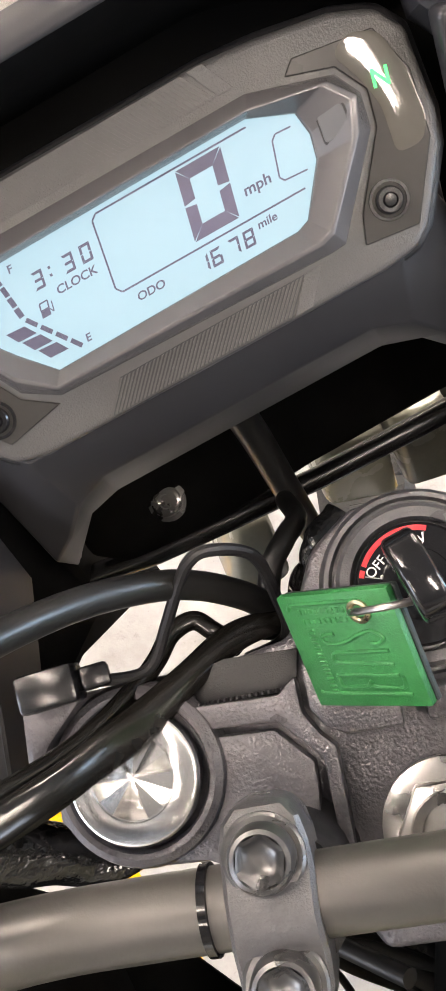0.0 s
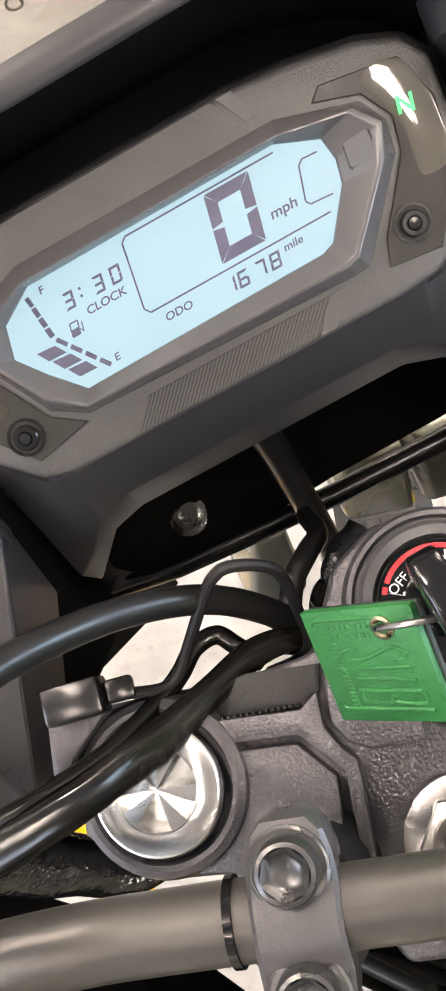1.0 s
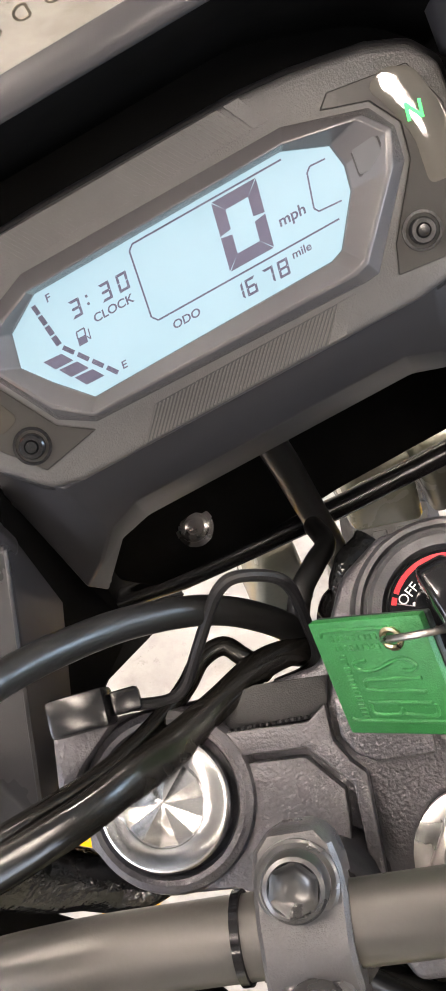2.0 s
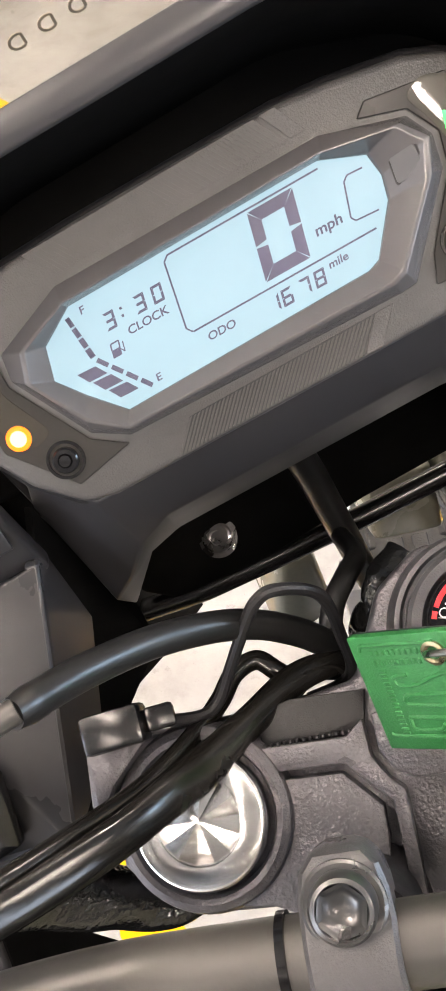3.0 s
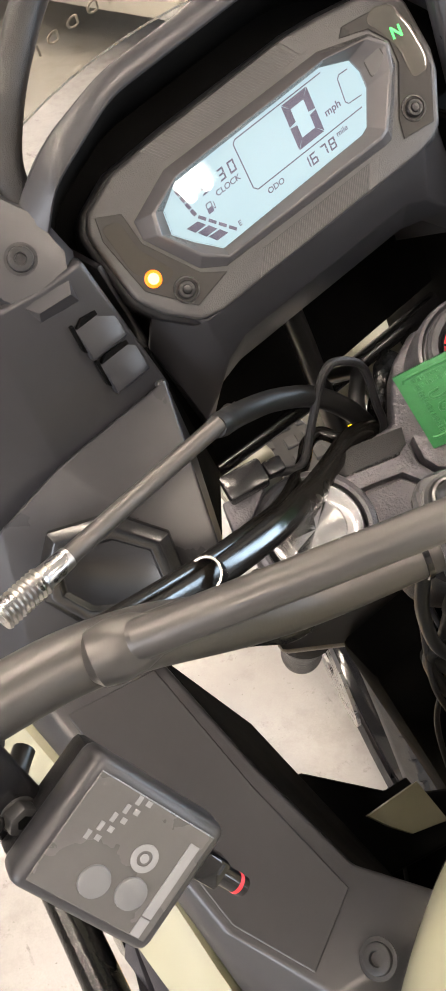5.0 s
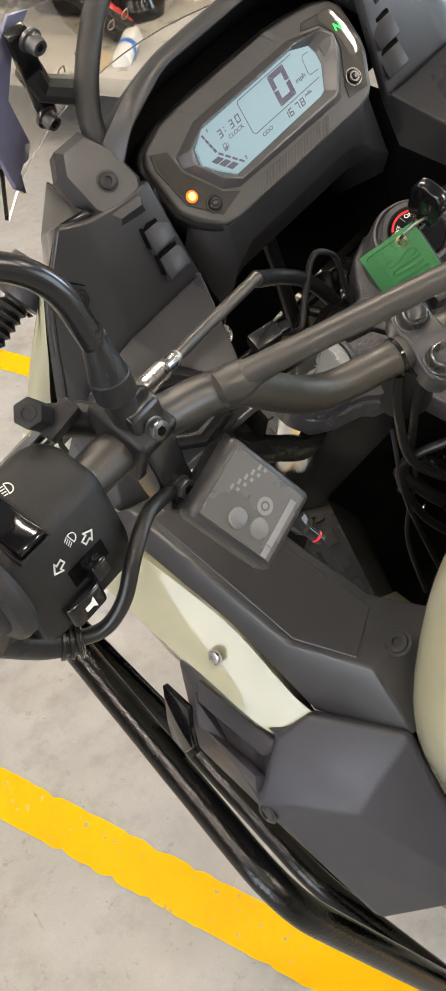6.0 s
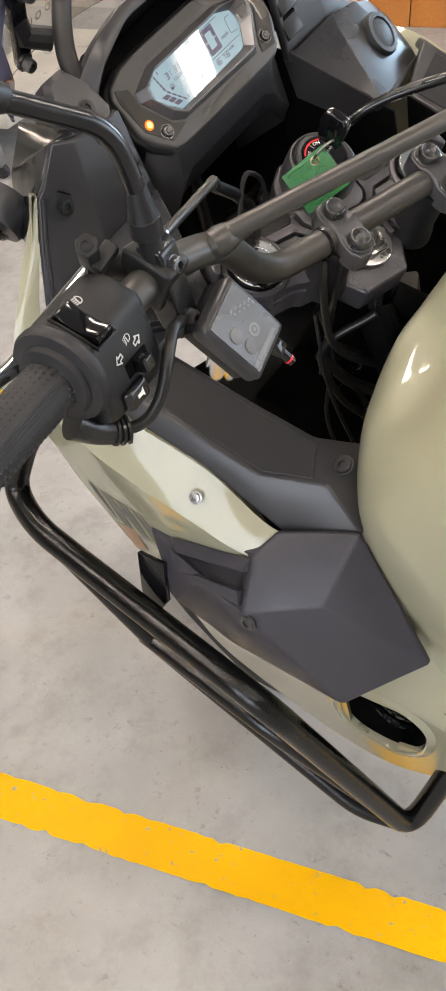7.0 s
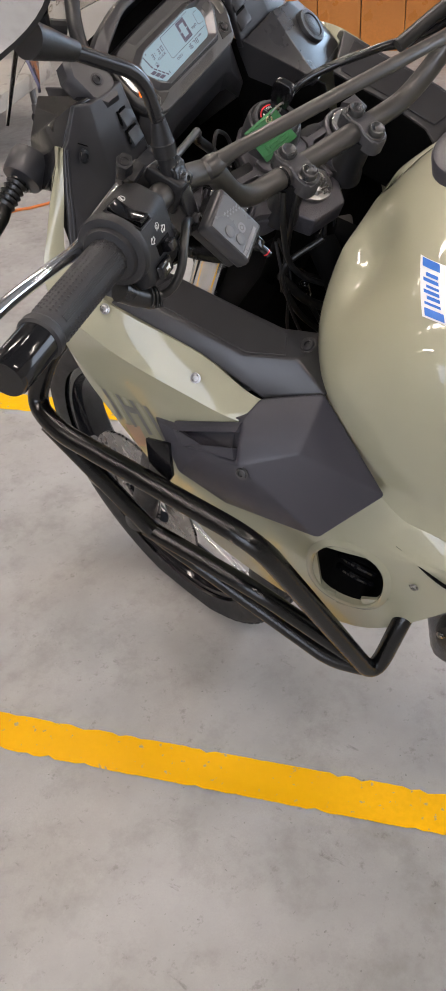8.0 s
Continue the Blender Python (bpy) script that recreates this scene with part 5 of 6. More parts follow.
part("cable_tie", joined(lathe([(7.2, -2.4), (8.2, -2.4), (8.2, 2.4), (7.2, 2.4)], frame_of(H(-148, 30, 6), HX + HY, H(-186, 12, 42) - H(-120, 42, -14), 0.001), 20), box(10, 10, 9, 1.8, HM @ pose(-143, 20, 0, 20, 30, 0)), box(5, 18, 4, 0.8, HM @ pose(-138, 13, -6, 20, 30, 40)), box(12, 9, 8, 2.0, HM @ pose(-133, 9, -14, 20, 30, 20)), tube(smooth_path([Vector((-146, 24, -4)), Vector((-138, 12, -14)), Vector((-128, 8, -24)), Vector((-118, 10, -40))], 6), 2.6, 10, HM)), GLOSS, moto, "black cable tie")
cable("wire_loop", [(-106, 76, -66), (-98, 75, -71), (-89, 75, -77), (-83, 79, -78), (-76, 89, -72), (-66, 102, -60), (-61, 107, -55), (-55, 109.5, -55), (-45, 108.5, -63), (-40, 104, -71), (-38.5, 92, -88), (-38, 82, -98), (-44, 77, -106), (-56, 74, -108)], 0.0022, "thin black wire guide", PLASTIC, 8, 10)
part("wire_plug", joined(box(21, 13, 12, 1.8, HM @ pose(-116, 75.5, -62, 0, 0, 6)), box(10, 8, 8, 1.5, HM @ pose(-101, 77, -65, 0, 14, 6))), GLOSSY, moto, "glossy black rubber end of a wire guide")
HARNESS = [(-172, 26, -78), (-150, 21, -96), (-130, 14.5, -108), (-115, 12, -117), (-104, 22, -122), (-96, 36, -130)]
part("harness", flat_sleeve(HARNESS, (0.0105, 0.0115, 0.0110, 0.0095, 0.007), 0.6, (10, 40)), CRINKLE, moto, "black crumpled wiring sleeve with faded print")
hp = smooth_path([H(*p) for p in HARNESS], 12)
part("sleeve_print", joined(*[box(0.0013, 0.0022, 0.0004, 0, frame_of(hp[k] + AXIS * 0.0062 + HY * 0.002, hp[k + 1] - hp[k], AXIS)) for k in (14, 16, 17, 19, 21, 22, 24)]), DIMINK, moto)
cable("cable", [(-48, 80, -116), (-42, 104, -112), (-35, 116, -118), (-30, 126, -135), (-36, 140, -170)], 0.0045, "black cable in front of the yoke")
cable("cable", [(-20, -40, -100), (-60, -30, -140), (-50, -60, -190), (-20, -90, -230)], 0.0035, "thin black cable behind the yoke")
cable("cable", [(-52, -5, -20), (-56, -14, -60), (-50, -18, -110), (-60, -40, -170)], 0.0028, "thin black cable below the handlebar clamp")
cable("cable", [(-60, -30, -150), (-30, -60, -190), (10, -100, -200), (40, -130, -190)], 0.0055, "taped wiring loom ahead of the tank")
for k, (v, w, r) in enumerate(((30, 40, 0.0045), (22, 36, 0.0040), (38, 34, 0.0036))):
    cable("brake_cable", [(20, 105, -60 - 6 * k), (60, 90, -20), (110, 60, 14), (170, v, w), (250, v - 14, w + 40)], r, "black cable to the right bar end", RUBBER if k else GLOSS)
cable("throttle_sleeve", [(120, 40, 30), (190, 36, 60), (260, 20, 90)], 0.0075, "black rubber throttle sleeve")

part("taped_loom", flat_sleeve([(-46, -22, -150), (-20, -46, -168), (8, -66, -176), (36, -84, -182), (70, -100, -190)], (0.005, 0.006, 0.0055, 0.0062, 0.005), 0.8, (0, 200), 10), CRINKLE, moto, "glossy black taped loom ahead of the tank")
cable("cable", [(-64, 2, -36), (-66, -12, -70), (-58, -30, -120), (-38, -44, -152), (-10, -60, -172)], 0.0034, "black cable from the handlebar clamp")
rnd = random.Random(5)
for k in range(6):
    u0 = rnd.uniform(-60, 40)
    u1 = u0 + rnd.uniform(-12, 12)
    pts = [(u0, rnd.uniform(-15, 5), -112), (u0 + rnd.uniform(-8, 8), -28 - rnd.uniform(0, 20), -150 - rnd.uniform(0, 20)), (u1, -60 - rnd.uniform(0, 25), -180 - rnd.uniform(0, 40)), (u1 + rnd.uniform(-20, 20), -110, -240)]
    cable("wire", pts, rnd.choice((0.0018, 0.0022, 0.0030)), "black wire behind the steering head", PLASTIC)

# right grip end of the bar, mostly out of view
part("throttle_housing", lathe([(0, 30), (22, 30), (25, 40), (25, 90), (20, 100), (16.5, 104), (16.5, 214), (0, 216)], HM @ frame_of((236, 7, 83), (0, 0, 1), (0.905, -0.362, 0.225)), 32), PLASTIC, bar, "black throttle housing and grip")

# ---------------------------------------------------------------- key and tag
key = thing("ignition_key", "black key with a green leather tag, in the ignition", "key", BIKE)
kh = [(-9, -30), (9, -30), (11, -24), (12.5, -8), (10.5, -1), (5, 1), (-5, 1), (-10.5, -1), (-12.5, -8), (-11, -24)]
part("key_head", prism(kh, -4.6, 4.6, 1.6, 3, HM @ pose(8, 86, 0) @ Matrix.Rotation(radians(-72), 4, "Z") @ pose(0, 0, 0, 90, 0, 0)), GLOSS, key, "black plastic key head")
part("key_blade", box(7, 2.2, 24, 0.4, HM @ pose(8, 86, -40, 0, 0, -72)), BRASS, key, "brass key blade")
T0, TX, TY = Vector((-34.9, 90, -51.9)), Vector((34.0, -4.5, 23.4)), Vector((6.2, -35.5, -14.3))
tz = TX.cross(TY).normalized()
tz = tz if tz.z > 0 else -tz
tm = HM @ Matrix.Translation(T0) @ Matrix((TX.normalized(), TY.normalized(), tz)).transposed().to_4x4()
lx, ly = TX.length, TY.length
tag = part("leather_tag", prism([(0, 0), (lx, 0), (lx, ly), (0, ly)], -3.2, 0, 0.5, 2, tm), LEATHER, key, "green embossed square leather tag")
part("tag_back", prism([(0.6, 0.4), (lx + 0.8, 0.4), (lx + 0.8, ly - 0.2), (0.6, ly - 0.2)], -5.2, -3.0, 0.4, 1, tm), LEATHEREDGE, tag)
STROKES = (((16.9, 13.4), (12.0, 14.1), (12.8, 16.5), (18.9, 16.7), (25.4, 14.4), (30.5, 13.2), (34.2, 15.4), (32.2, 17.2), (29.1, 17.2)),
           ((34.5, 19.8), (13.5, 20.0), (12.4, 23.2), (34.4, 24.4)),
           ((34.7, 28.1), (11.9, 27.6)),
           ((12.1, 27.9), (12.7, 31.7), (21.3, 31.8), (23.6, 30.1), (24.4, 31.8), (34.3, 32.3), (35.7, 28.4)),
           ((2.9, 33.4), (4.2, 34.0), (36.8, 34.5)),
           ((3.2, 4.7), (4.1, 2.8), (30.5, 3.1)))  # cords of the pressed emblem
bits = [tube(smooth_path([Vector((x, y, -0.1)) for x, y in k], 5) if len(k) > 4 else fillet_path([Vector((x, y, -0.1)) for x, y in k], 1.5, 4), 0.75, 10, tm) for k in STROKES]
for k in range(16):  # rows of small writing as bars
    bits.append(box(2.6, 1.0, 0.7, 0.25, tm @ pose(8.6, 11.6 + 1.42 * k, 0.05), 1))
for k in range(9):
    for v in (5.6, 8.9):
        bits.append(box(1.3, 2.0, 0.6, 0.25, tm @ pose(7.2 + 2.05 * k, v, 0.05), 1))
part("tag_emboss", joined(*bits), LEATHER, tag, "raised emblem and small bars pressed into the leather")
ey = tm @ pose(29.5, 6.5, 0)
part("eyelet", lathe([(3.9, -0.1), (3.9, 0.8), (2.9, 1.2), (2.1, 0.6), (2.0, -1)], ey, 24), BRASS, tag, "brass eyelet")
a, b = ey @ Vector((0, 0, 0)), H(4, 80, -22)
mid = (a + b) / 2
rd = (b - a).length * 0.56
rx = (b - a).normalized()
ry = Vector((0, -0.5, 0.85))
ry = (ry - rx * ry.dot(rx)).normalized()
loop = [mid + rx * rd * math.cos(t) + ry * rd * 0.62 * math.sin(t) for t in (2 * math.pi * k / 28 for k in range(29))]
part("split_ring", tube(loop, 0.0011, 10), STEEL, key, "steel split ring")

# ---------------------------------------------------------------- bodywork
def side_fairing(sgn):
    q = (lambda p: p) if sgn > 0 else mx
    T = [(-0.2030, 0.2125, 1.288), (-0.2230, 0.2135, 1.249), (-0.254, 0.2125, 1.188), (-0.2720, 0.153, 1.161), (-0.2650, 0.060, 1.1145), (-0.268, -0.008, 1.074), (-0.245, -0.066, 1.064), (-0.220, -0.125, 0.965)]
    R = [(-0.206, 0.222, 1.278), (-0.2450, 0.229, 1.226), (-0.286, 0.223, 1.172), (-0.300, 0.155, 1.127), (-0.298, 0.065, 1.085), (-0.292, 0.002, 1.060), (-0.256, -0.060, 1.03), (-0.230, -0.170, 0.92)]
    M = [(-0.206, 0.240, 1.255), (-0.246, 0.247, 1.19), (-0.288, 0.236, 1.11), (-0.293, 0.185, 1.04), (-0.296, 0.090, 0.97), (-0.300, 0.01, 0.90), (-0.286, -0.07, 0.88), (-0.268, -0.240, 0.870)]
    Lo = [(-0.204, 0.250, 1.23), (-0.244, 0.258, 1.15), (-0.284, 0.238, 1.075), (-0.291, 0.204, 0.975), (-0.290, 0.160, 0.86), (-0.286, 0.118, 0.73), (-0.272, -0.06, 0.630), (-0.260, -0.250, 0.825)]
    tuck = [(x + (0.006 if i < 3 else 0.020 if i < 5 else 0.003), y + (0.012 if i < 3 else 0.0), z - (0.004 if i < 3 else 0.012 if i < 5 else 0.030)) for i, (x, y, z) in enumerate(T)]  # edge under the covers
    loops = [[q(p) for p in r] for r in (tuck, T, R, M, Lo)]
    dense = []
    for a, b in zip(loops, loops[1:]):
        for k in range(8):
            crown = 0.0009 * math.sin(math.pi * k / 8) if a is loops[1] else 0.0  # the strip along the top is slightly rounded
            dense.append([Vector(p).lerp(Vector(r), k / 8) + Vector((-0.70 * sgn, -0.35, 0.62)) * crown for p, r in zip(a, b)])
    dense.append([Vector(p) for p in loops[-1]])
    bm = loft([smooth_path(r, 9) for r in dense], closed=False)
    skin = BVHTree.FromBMesh(bm)
    side = max(bm.faces, key=lambda f: abs(f.normal.x))
    if side.normal.x * sgn > 0:
        bmesh.ops.reverse_faces(bm, faces=bm.faces)
    trial = bm.copy()
    outer = max(abs(v.co.x) for v in trial.verts)
    bmesh.ops.solidify(trial, geom=trial.faces[:], thickness=0.004)
    wall = 0.004 if max(abs(v.co.x) for v in trial.verts) < outer + 0.001 else -0.004
    trial.free()
    if sgn > 0:  # the mouth of the air intake
        inside = [f for f in bm.faces if ((f.calc_center_median() - INTAKE).dot(IN_LONG) / 0.080) ** 2 + ((f.calc_center_median() - INTAKE).dot(IN_SHORT) / 0.045) ** 2 < 1 and abs(f.calc_center_median().x - INTAKE.x) < 0.05]
        bmesh.ops.delete(bm, geom=inside, context="FACES")
    bmesh.ops.solidify(bm, geom=bm.faces[:], thickness=wall)
    return part("side_fairing", bm, KHAKI, moto, "khaki green gloss side fairing"), skin


INTAKE = Vector((-0.284, -0.0735, 0.785))
IN_LONG, IN_SHORT = Vector((0, -0.22, 0.975)).normalized(), Vector((0, -0.975, -0.22)).normalized()
fairing, SKIN = side_fairing(1)
side_fairing(-1)


def on_fairing(y, z, out=0.0):
    """The point of the left fairing's skin beside (y, z), that far outside it."""
    hit = SKIN.ray_cast(Vector((-0.6, y, z)), Vector((1, 0, 0)))[0]
    return Vector(((hit.x if hit else -0.285) - out, y, z))


def print_on_fairing(pts, out=0.0008, n=6):
    """A printed patch on the fairing, with corners (y, z) in order."""
    (a, b, c, d) = [Vector((y, z)) for y, z in pts]
    return loft([[on_fairing(*(a.lerp(b, u / n)).lerp(d.lerp(c, u / n), v / n), out) for u in range(n + 1)] for v in range(n + 1)], closed=False)

bolt("screw", frame_of((-0.2848, 0.0571, 1.1003), (0, 1, 0.4), (-0.75, -0.2, 0.6)), fairing, 0.0042, 0.0024, STEEL)
bolt("screw", frame_of((-0.2785, 0.1565, 1.1605), (0, 1, 0.4), (-0.75, -0.2, 0.6)), fairing, 0.0042, 0.0024, STEEL)

# printed strokes at the front of the fairing, dark and pale by turns, with a red patch
for k in range(7):
    y0 = 0.204 - 0.0105 * k
    ob = part("decal", print_on_fairing([(y0, 1.036), (y0 - 0.0062, 1.036), (y0 - 0.0130, 0.985 - 0.002 * k), (y0 - 0.0065, 0.982 - 0.002 * k)]), DECAL if k % 2 else DECALDARK, fairing, "slanting grey printed stroke")
part("decal", print_on_fairing([(0.192, 0.976), (0.166, 0.985), (0.166, 0.945), (0.188, 0.935)]), FADEDRED, fairing, "small faded red printed patch")
part("decal", print_on_fairing([(0.178, 1.020), (0.158, 1.022), (0.154, 1.012), (0.172, 1.008)], 0.0012), DECALDARK, fairing, "grey printed block")

# upper dark cover between fairing and tank
UP = [(-0.157, -0.034, 1.070), (-0.189, 0.007, 1.097), (-0.196, 0.060, 1.122), (-0.200, 0.130, 1.150), (-0.2705, 0.156, 1.1615), (-0.2640, 0.060, 1.1140), (-0.2665, -0.008, 1.0735), (-0.2395, -0.067, 1.0735),
      (-0.228, -0.032, 1.1030), (-0.250, 0.012, 1.1130), (-0.256, 0.142, 1.1690)]
WALL = [(-0.157, -0.034, 1.068), (-0.189, 0.007, 1.095), (-0.196, 0.060, 1.120), (-0.200, 0.130, 1.148), (-0.19, 0.13, 1.03), (-0.18, 0.0, 0.98), (-0.15, -0.04, 0.98)]
for sgn in (1, -1):
    q = (lambda p: p) if sgn > 0 else mx
    upper = part("tank_side_cover", shell([q(p) for p in UP], [(0, 1, 8), (1, 2, 9, 8), (2, 3, 10, 9), (10, 4, 5, 9), (9, 5, 6, 8), (8, 6, 7), (0, 8, 7)], 0.010, 0.0025, 3, q((-0.22, 0.0, 0.9))), PANEL, moto,
                 "charcoal moulded cover beside the tank")
    bolt("screw", frame_of(q((-0.205, -0.0309, 1.0995)), (0, 1, 0), (-0.25 * sgn, -0.2, 0.95)), upper, 0.0065, 0.003, PLASTIC)
    u_ = [Vector(p) for p in UP]
    front = lambda k: u_[2].lerp(u_[3], 0.88).lerp(u_[9].lerp(u_[10], 0.88), k)
    inset = [q(tuple(p + Vector((0, 0, 0.0014)))) for p in (u_[1].lerp(u_[8], 0.20), u_[2].lerp(u_[9], 0.12), front(0.10), front(0.90), u_[9].lerp(u_[2], 0.07), u_[8].lerp(u_[9], 0.22).lerp(u_[1], 0.08))]
    part("cover_inset", shell(inset, [(0, 1, 4, 5), (1, 2, 3, 4)], 0.003, 0.0005, 1, q((-0.22, 0.0, 0.9))), SMUDGED, upper, "smudged flat panel let into the cover")
    # inner walls of the gap, coloured near-black for the shade in it
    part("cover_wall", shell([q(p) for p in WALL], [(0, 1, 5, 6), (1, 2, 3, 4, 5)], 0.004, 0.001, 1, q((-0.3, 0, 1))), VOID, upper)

# lower dark cover, bolted over the fairing
LC = [(-0.296, 0.1315, 1.021), (-0.2945, 0.0017, 1.0705), (-0.272, -0.009, 1.081), (-0.242, -0.066, 1.079), (-0.2715, -0.1376, 0.979), (-0.329, -0.085, 0.948), (-0.332, 0.030, 0.952), (-0.333, 0.085, 0.985),
      (-0.331, -0.006, 1.040), (-0.296, -0.060, 1.043), (-0.318, 0.050, 1.030)]
wing = [Vector(LC[i]) for i in (0, 1, 8, 10)]
mid = sum(wing, Vector()) / 4
LC += [tuple(mid + (p - mid) * 0.68 + Vector((0.010, 0.0, -0.005))) for i, p in enumerate(wing)]
lower = part("knee_cover", shell(LC, [(1, 2, 3, 9, 8), (3, 4, 9), (8, 9, 4, 5), (8, 5, 6), (0, 1, 12, 11), (1, 8, 13, 12), (8, 10, 14, 13), (10, 0, 11, 14), (11, 12, 13, 14), (10, 8, 6, 7), (0, 10, 7)], 0.012, 0.003, 3, (-0.2, 0.0, 0.95)), COVER, moto, "charcoal faceted cover bolted over the fairing")
bolt("screw", frame_of((-0.3315, -0.010, 1.030), (0, 1, 0), (-0.9, -0.1, 0.35)), lower, 0.0062, 0.003, DARKBOLT)
# raised lips that leave a long recess in its wing
LIFT = Vector((-0.651, 0.264, 0.712))


def lip(quad, heights):
    q0 = [Vector(p) - LIFT * 0.003 for p in quad]
    q1 = [Vector(p) + LIFT * h for p, h in zip(quad, heights)]
    return bevelled(loft([q0, q1]), 0.0008, 2, 20)


part("wing_lip", lip([(-0.3073, 0.083, 1.0286), (-0.3057, 0.0017, 1.0603), (-0.2975, 0.0019, 1.0680), (-0.2990, 0.098, 1.0305)], (0.0050, 0.0050, 0.0004, 0.0)), COVER, lower)
part("wing_lip", lip([(-0.3173, 0.0479, 1.0326), (-0.3176, 0.0010, 1.0497), (-0.3270, -0.0008, 1.0420), (-0.3195, 0.0732, 1.0212)], (0.0055, 0.0055, 0.001, 0.001)), COVER, lower)
part("wing_lip", lip([(-0.3073, 0.083, 1.0286), (-0.3173, 0.0479, 1.0326), (-0.3195, 0.0732, 1.0212), (-0.3060, 0.0960, 1.0240)], (0.0055, 0.0, 0.0055, 0.001)), COVER, lower)
# horn-shaped air intake in the fairing
def mouth(f, depth):
    """A ring round the intake's mouth: f times its size, so far inside the skin."""
    ring_ = []
    for k in range(40):
        a = 2 * math.pi * k / 40
        p = INTAKE + IN_LONG * 0.078 * f * math.copysign(abs(math.cos(a)) ** 0.85, math.cos(a)) + IN_SHORT * 0.045 * f * math.copysign(abs(math.sin(a)) ** 0.85, math.sin(a))
        ring_.append(on_fairing(p.y, p.z, -depth))
    return ring_


intake = part("air_intake", loft([mouth(1.20, 0.0), mouth(1.12, -0.0025), mouth(1.05, -0.0035), mouth(1.0, -0.002), mouth(0.975, 0.006)], cap=(False, False)), KHAKI, moto, "flared khaki lip of an air intake")
# the hollow's shade is put into the duct's near-black
part("intake_duct", loft([mouth(0.98, 0.005), mouth(0.92, 0.030), mouth(0.7, 0.055), mouth(0.3, 0.06)], cap=(False, True)), VOID, intake, "inside of the intake, shade put into its near-black")
part("duct_rib", joined(*[tube(smooth_path([INTAKE + IN_LONG * s_ + Vector((0.028, 0.02, 0.01)), INTAKE + IN_LONG * (s_ + 0.02) + Vector((0.018, -0.004, 0)), INTAKE + IN_LONG * (s_ - 0.01) + Vector((0.03, -0.025, 0))], 5), 0.0045, 8) for s_ in (-0.04, -0.01, 0.03)]), GLOSS, intake, "glossy black hoses in the intake")

# fuel tank: stations of y, each with half a section (out from the middle, height): crown, shoulder ridge, flank, foot
TANK = ((0.000, ((0, 1.098), (0.03, 1.097), (0.06, 1.094), (0.085, 1.072), (0.097, 1.04), (0.10, 0.97), (0.10, 0.90), (0.10, 0.85))),
        (-0.012, ((0, 1.126), (0.035, 1.124), (0.070, 1.122), (0.110, 1.104), (0.136, 1.072), (0.142, 0.99), (0.145, 0.91), (0.145, 0.855))),
        (-0.032, ((0, 1.148), (0.035, 1.142), (0.070, 1.128), (0.135, 1.118), (0.176, 1.082), (0.184, 1.01), (0.185, 0.93), (0.185, 0.86))),
        (-0.060, ((0, 1.178), (0.046, 1.168), (0.088, 1.128), (0.160, 1.124), (0.209, 1.092), (0.220, 1.03), (0.221, 0.95), (0.222, 0.875))),
        (-0.095, ((0, 1.198), (0.060, 1.192), (0.118, 1.160), (0.188, 1.137), (0.2270, 1.100), (0.2340, 1.04), (0.2360, 0.96), (0.2400, 0.892))),
        (-0.140, ((0, 1.205), (0.080, 1.201), (0.155, 1.181), (0.212, 1.148), (0.2340, 1.095), (0.2400, 1.02), (0.2370, 0.95), (0.2520, 0.880))),
        (-0.190, ((0, 1.203), (0.085, 1.198), (0.165, 1.180), (0.218, 1.146), (0.2370, 1.085), (0.2370, 1.00), (0.2330, 0.93), (0.2480, 0.838))),
        (-0.290, ((0, 1.178), (0.085, 1.172), (0.160, 1.152), (0.208, 1.112), (0.2250, 1.05), (0.2220, 0.97), (0.2200, 0.91), (0.2350, 0.82))),
        (-0.400, ((0, 1.120), (0.075, 1.114), (0.135, 1.095), (0.175, 1.055), (0.188, 1.00), (0.186, 0.93), (0.186, 0.88), (0.19, 0.82))),
        (-0.500, ((0, 1.040), (0.06, 1.034), (0.105, 1.018), (0.135, 0.98), (0.145, 0.94), (0.145, 0.90), (0.145, 0.86), (0.145, 0.82))))
_along = [smooth_path([(o, y, z) for y, sec in TANK for o, z in (sec[k],)], 6) for k in range(8)]
TANK_GRID = [smooth_path([r[i] for r in _along], 6) for i in range(len(_along[0]))]  # rows along y, from the crown to the foot


def tank_skin(y, s, out=0.0):
    """A point of the tank's left skin at y; s runs from the crown, 0, to the foot, 1."""
    i = next(k for k in range(len(TANK_GRID) - 1) if TANK_GRID[k + 1][0].y <= y)
    a, b = TANK_GRID[i], TANK_GRID[i + 1]
    f = (y - a[0].y) / (b[0].y - a[0].y)
    k = min(len(a) - 2, int(s * (len(a) - 1)))
    g = s * (len(a) - 1) - k
    p = a[k].lerp(a[k + 1], g).lerp(b[k].lerp(b[k + 1], g), f)
    d = (a[k + 1] - a[k]).normalized()
    return Vector((CX - p.x - out * -d.z, p.y, p.z + out * d.x))


rows = [[Vector((CX - p.x, p.y, p.z)) for p in r[::-1]] + [Vector((CX + p.x, p.y, p.z)) for p in r[1:]] for r in TANK_GRID]
bm = loft(rows, closed=False)
bm.verts.ensure_lookup_table()
bm.faces.new(bm.verts[:len(rows[0])])
tank = part("fuel_tank", bm, KHAKI, moto, "khaki green gloss fuel tank")
part("fuel_cap", lathe([(50, -12), (50, 14), (48, 17.5), (44, 19), (30, 20), (0, 20)], Matrix.Translation((CX, -0.139, 1.199)) @ Matrix.Scale(0.001, 4), 56), COVER, tank, "black fuel filler cap")



LABEL = ((-0.1575, 0.335), (-0.1290, 0.235), (-0.262, 0.335), (-0.238, 0.235))  # its corners on the skin: (y, s)


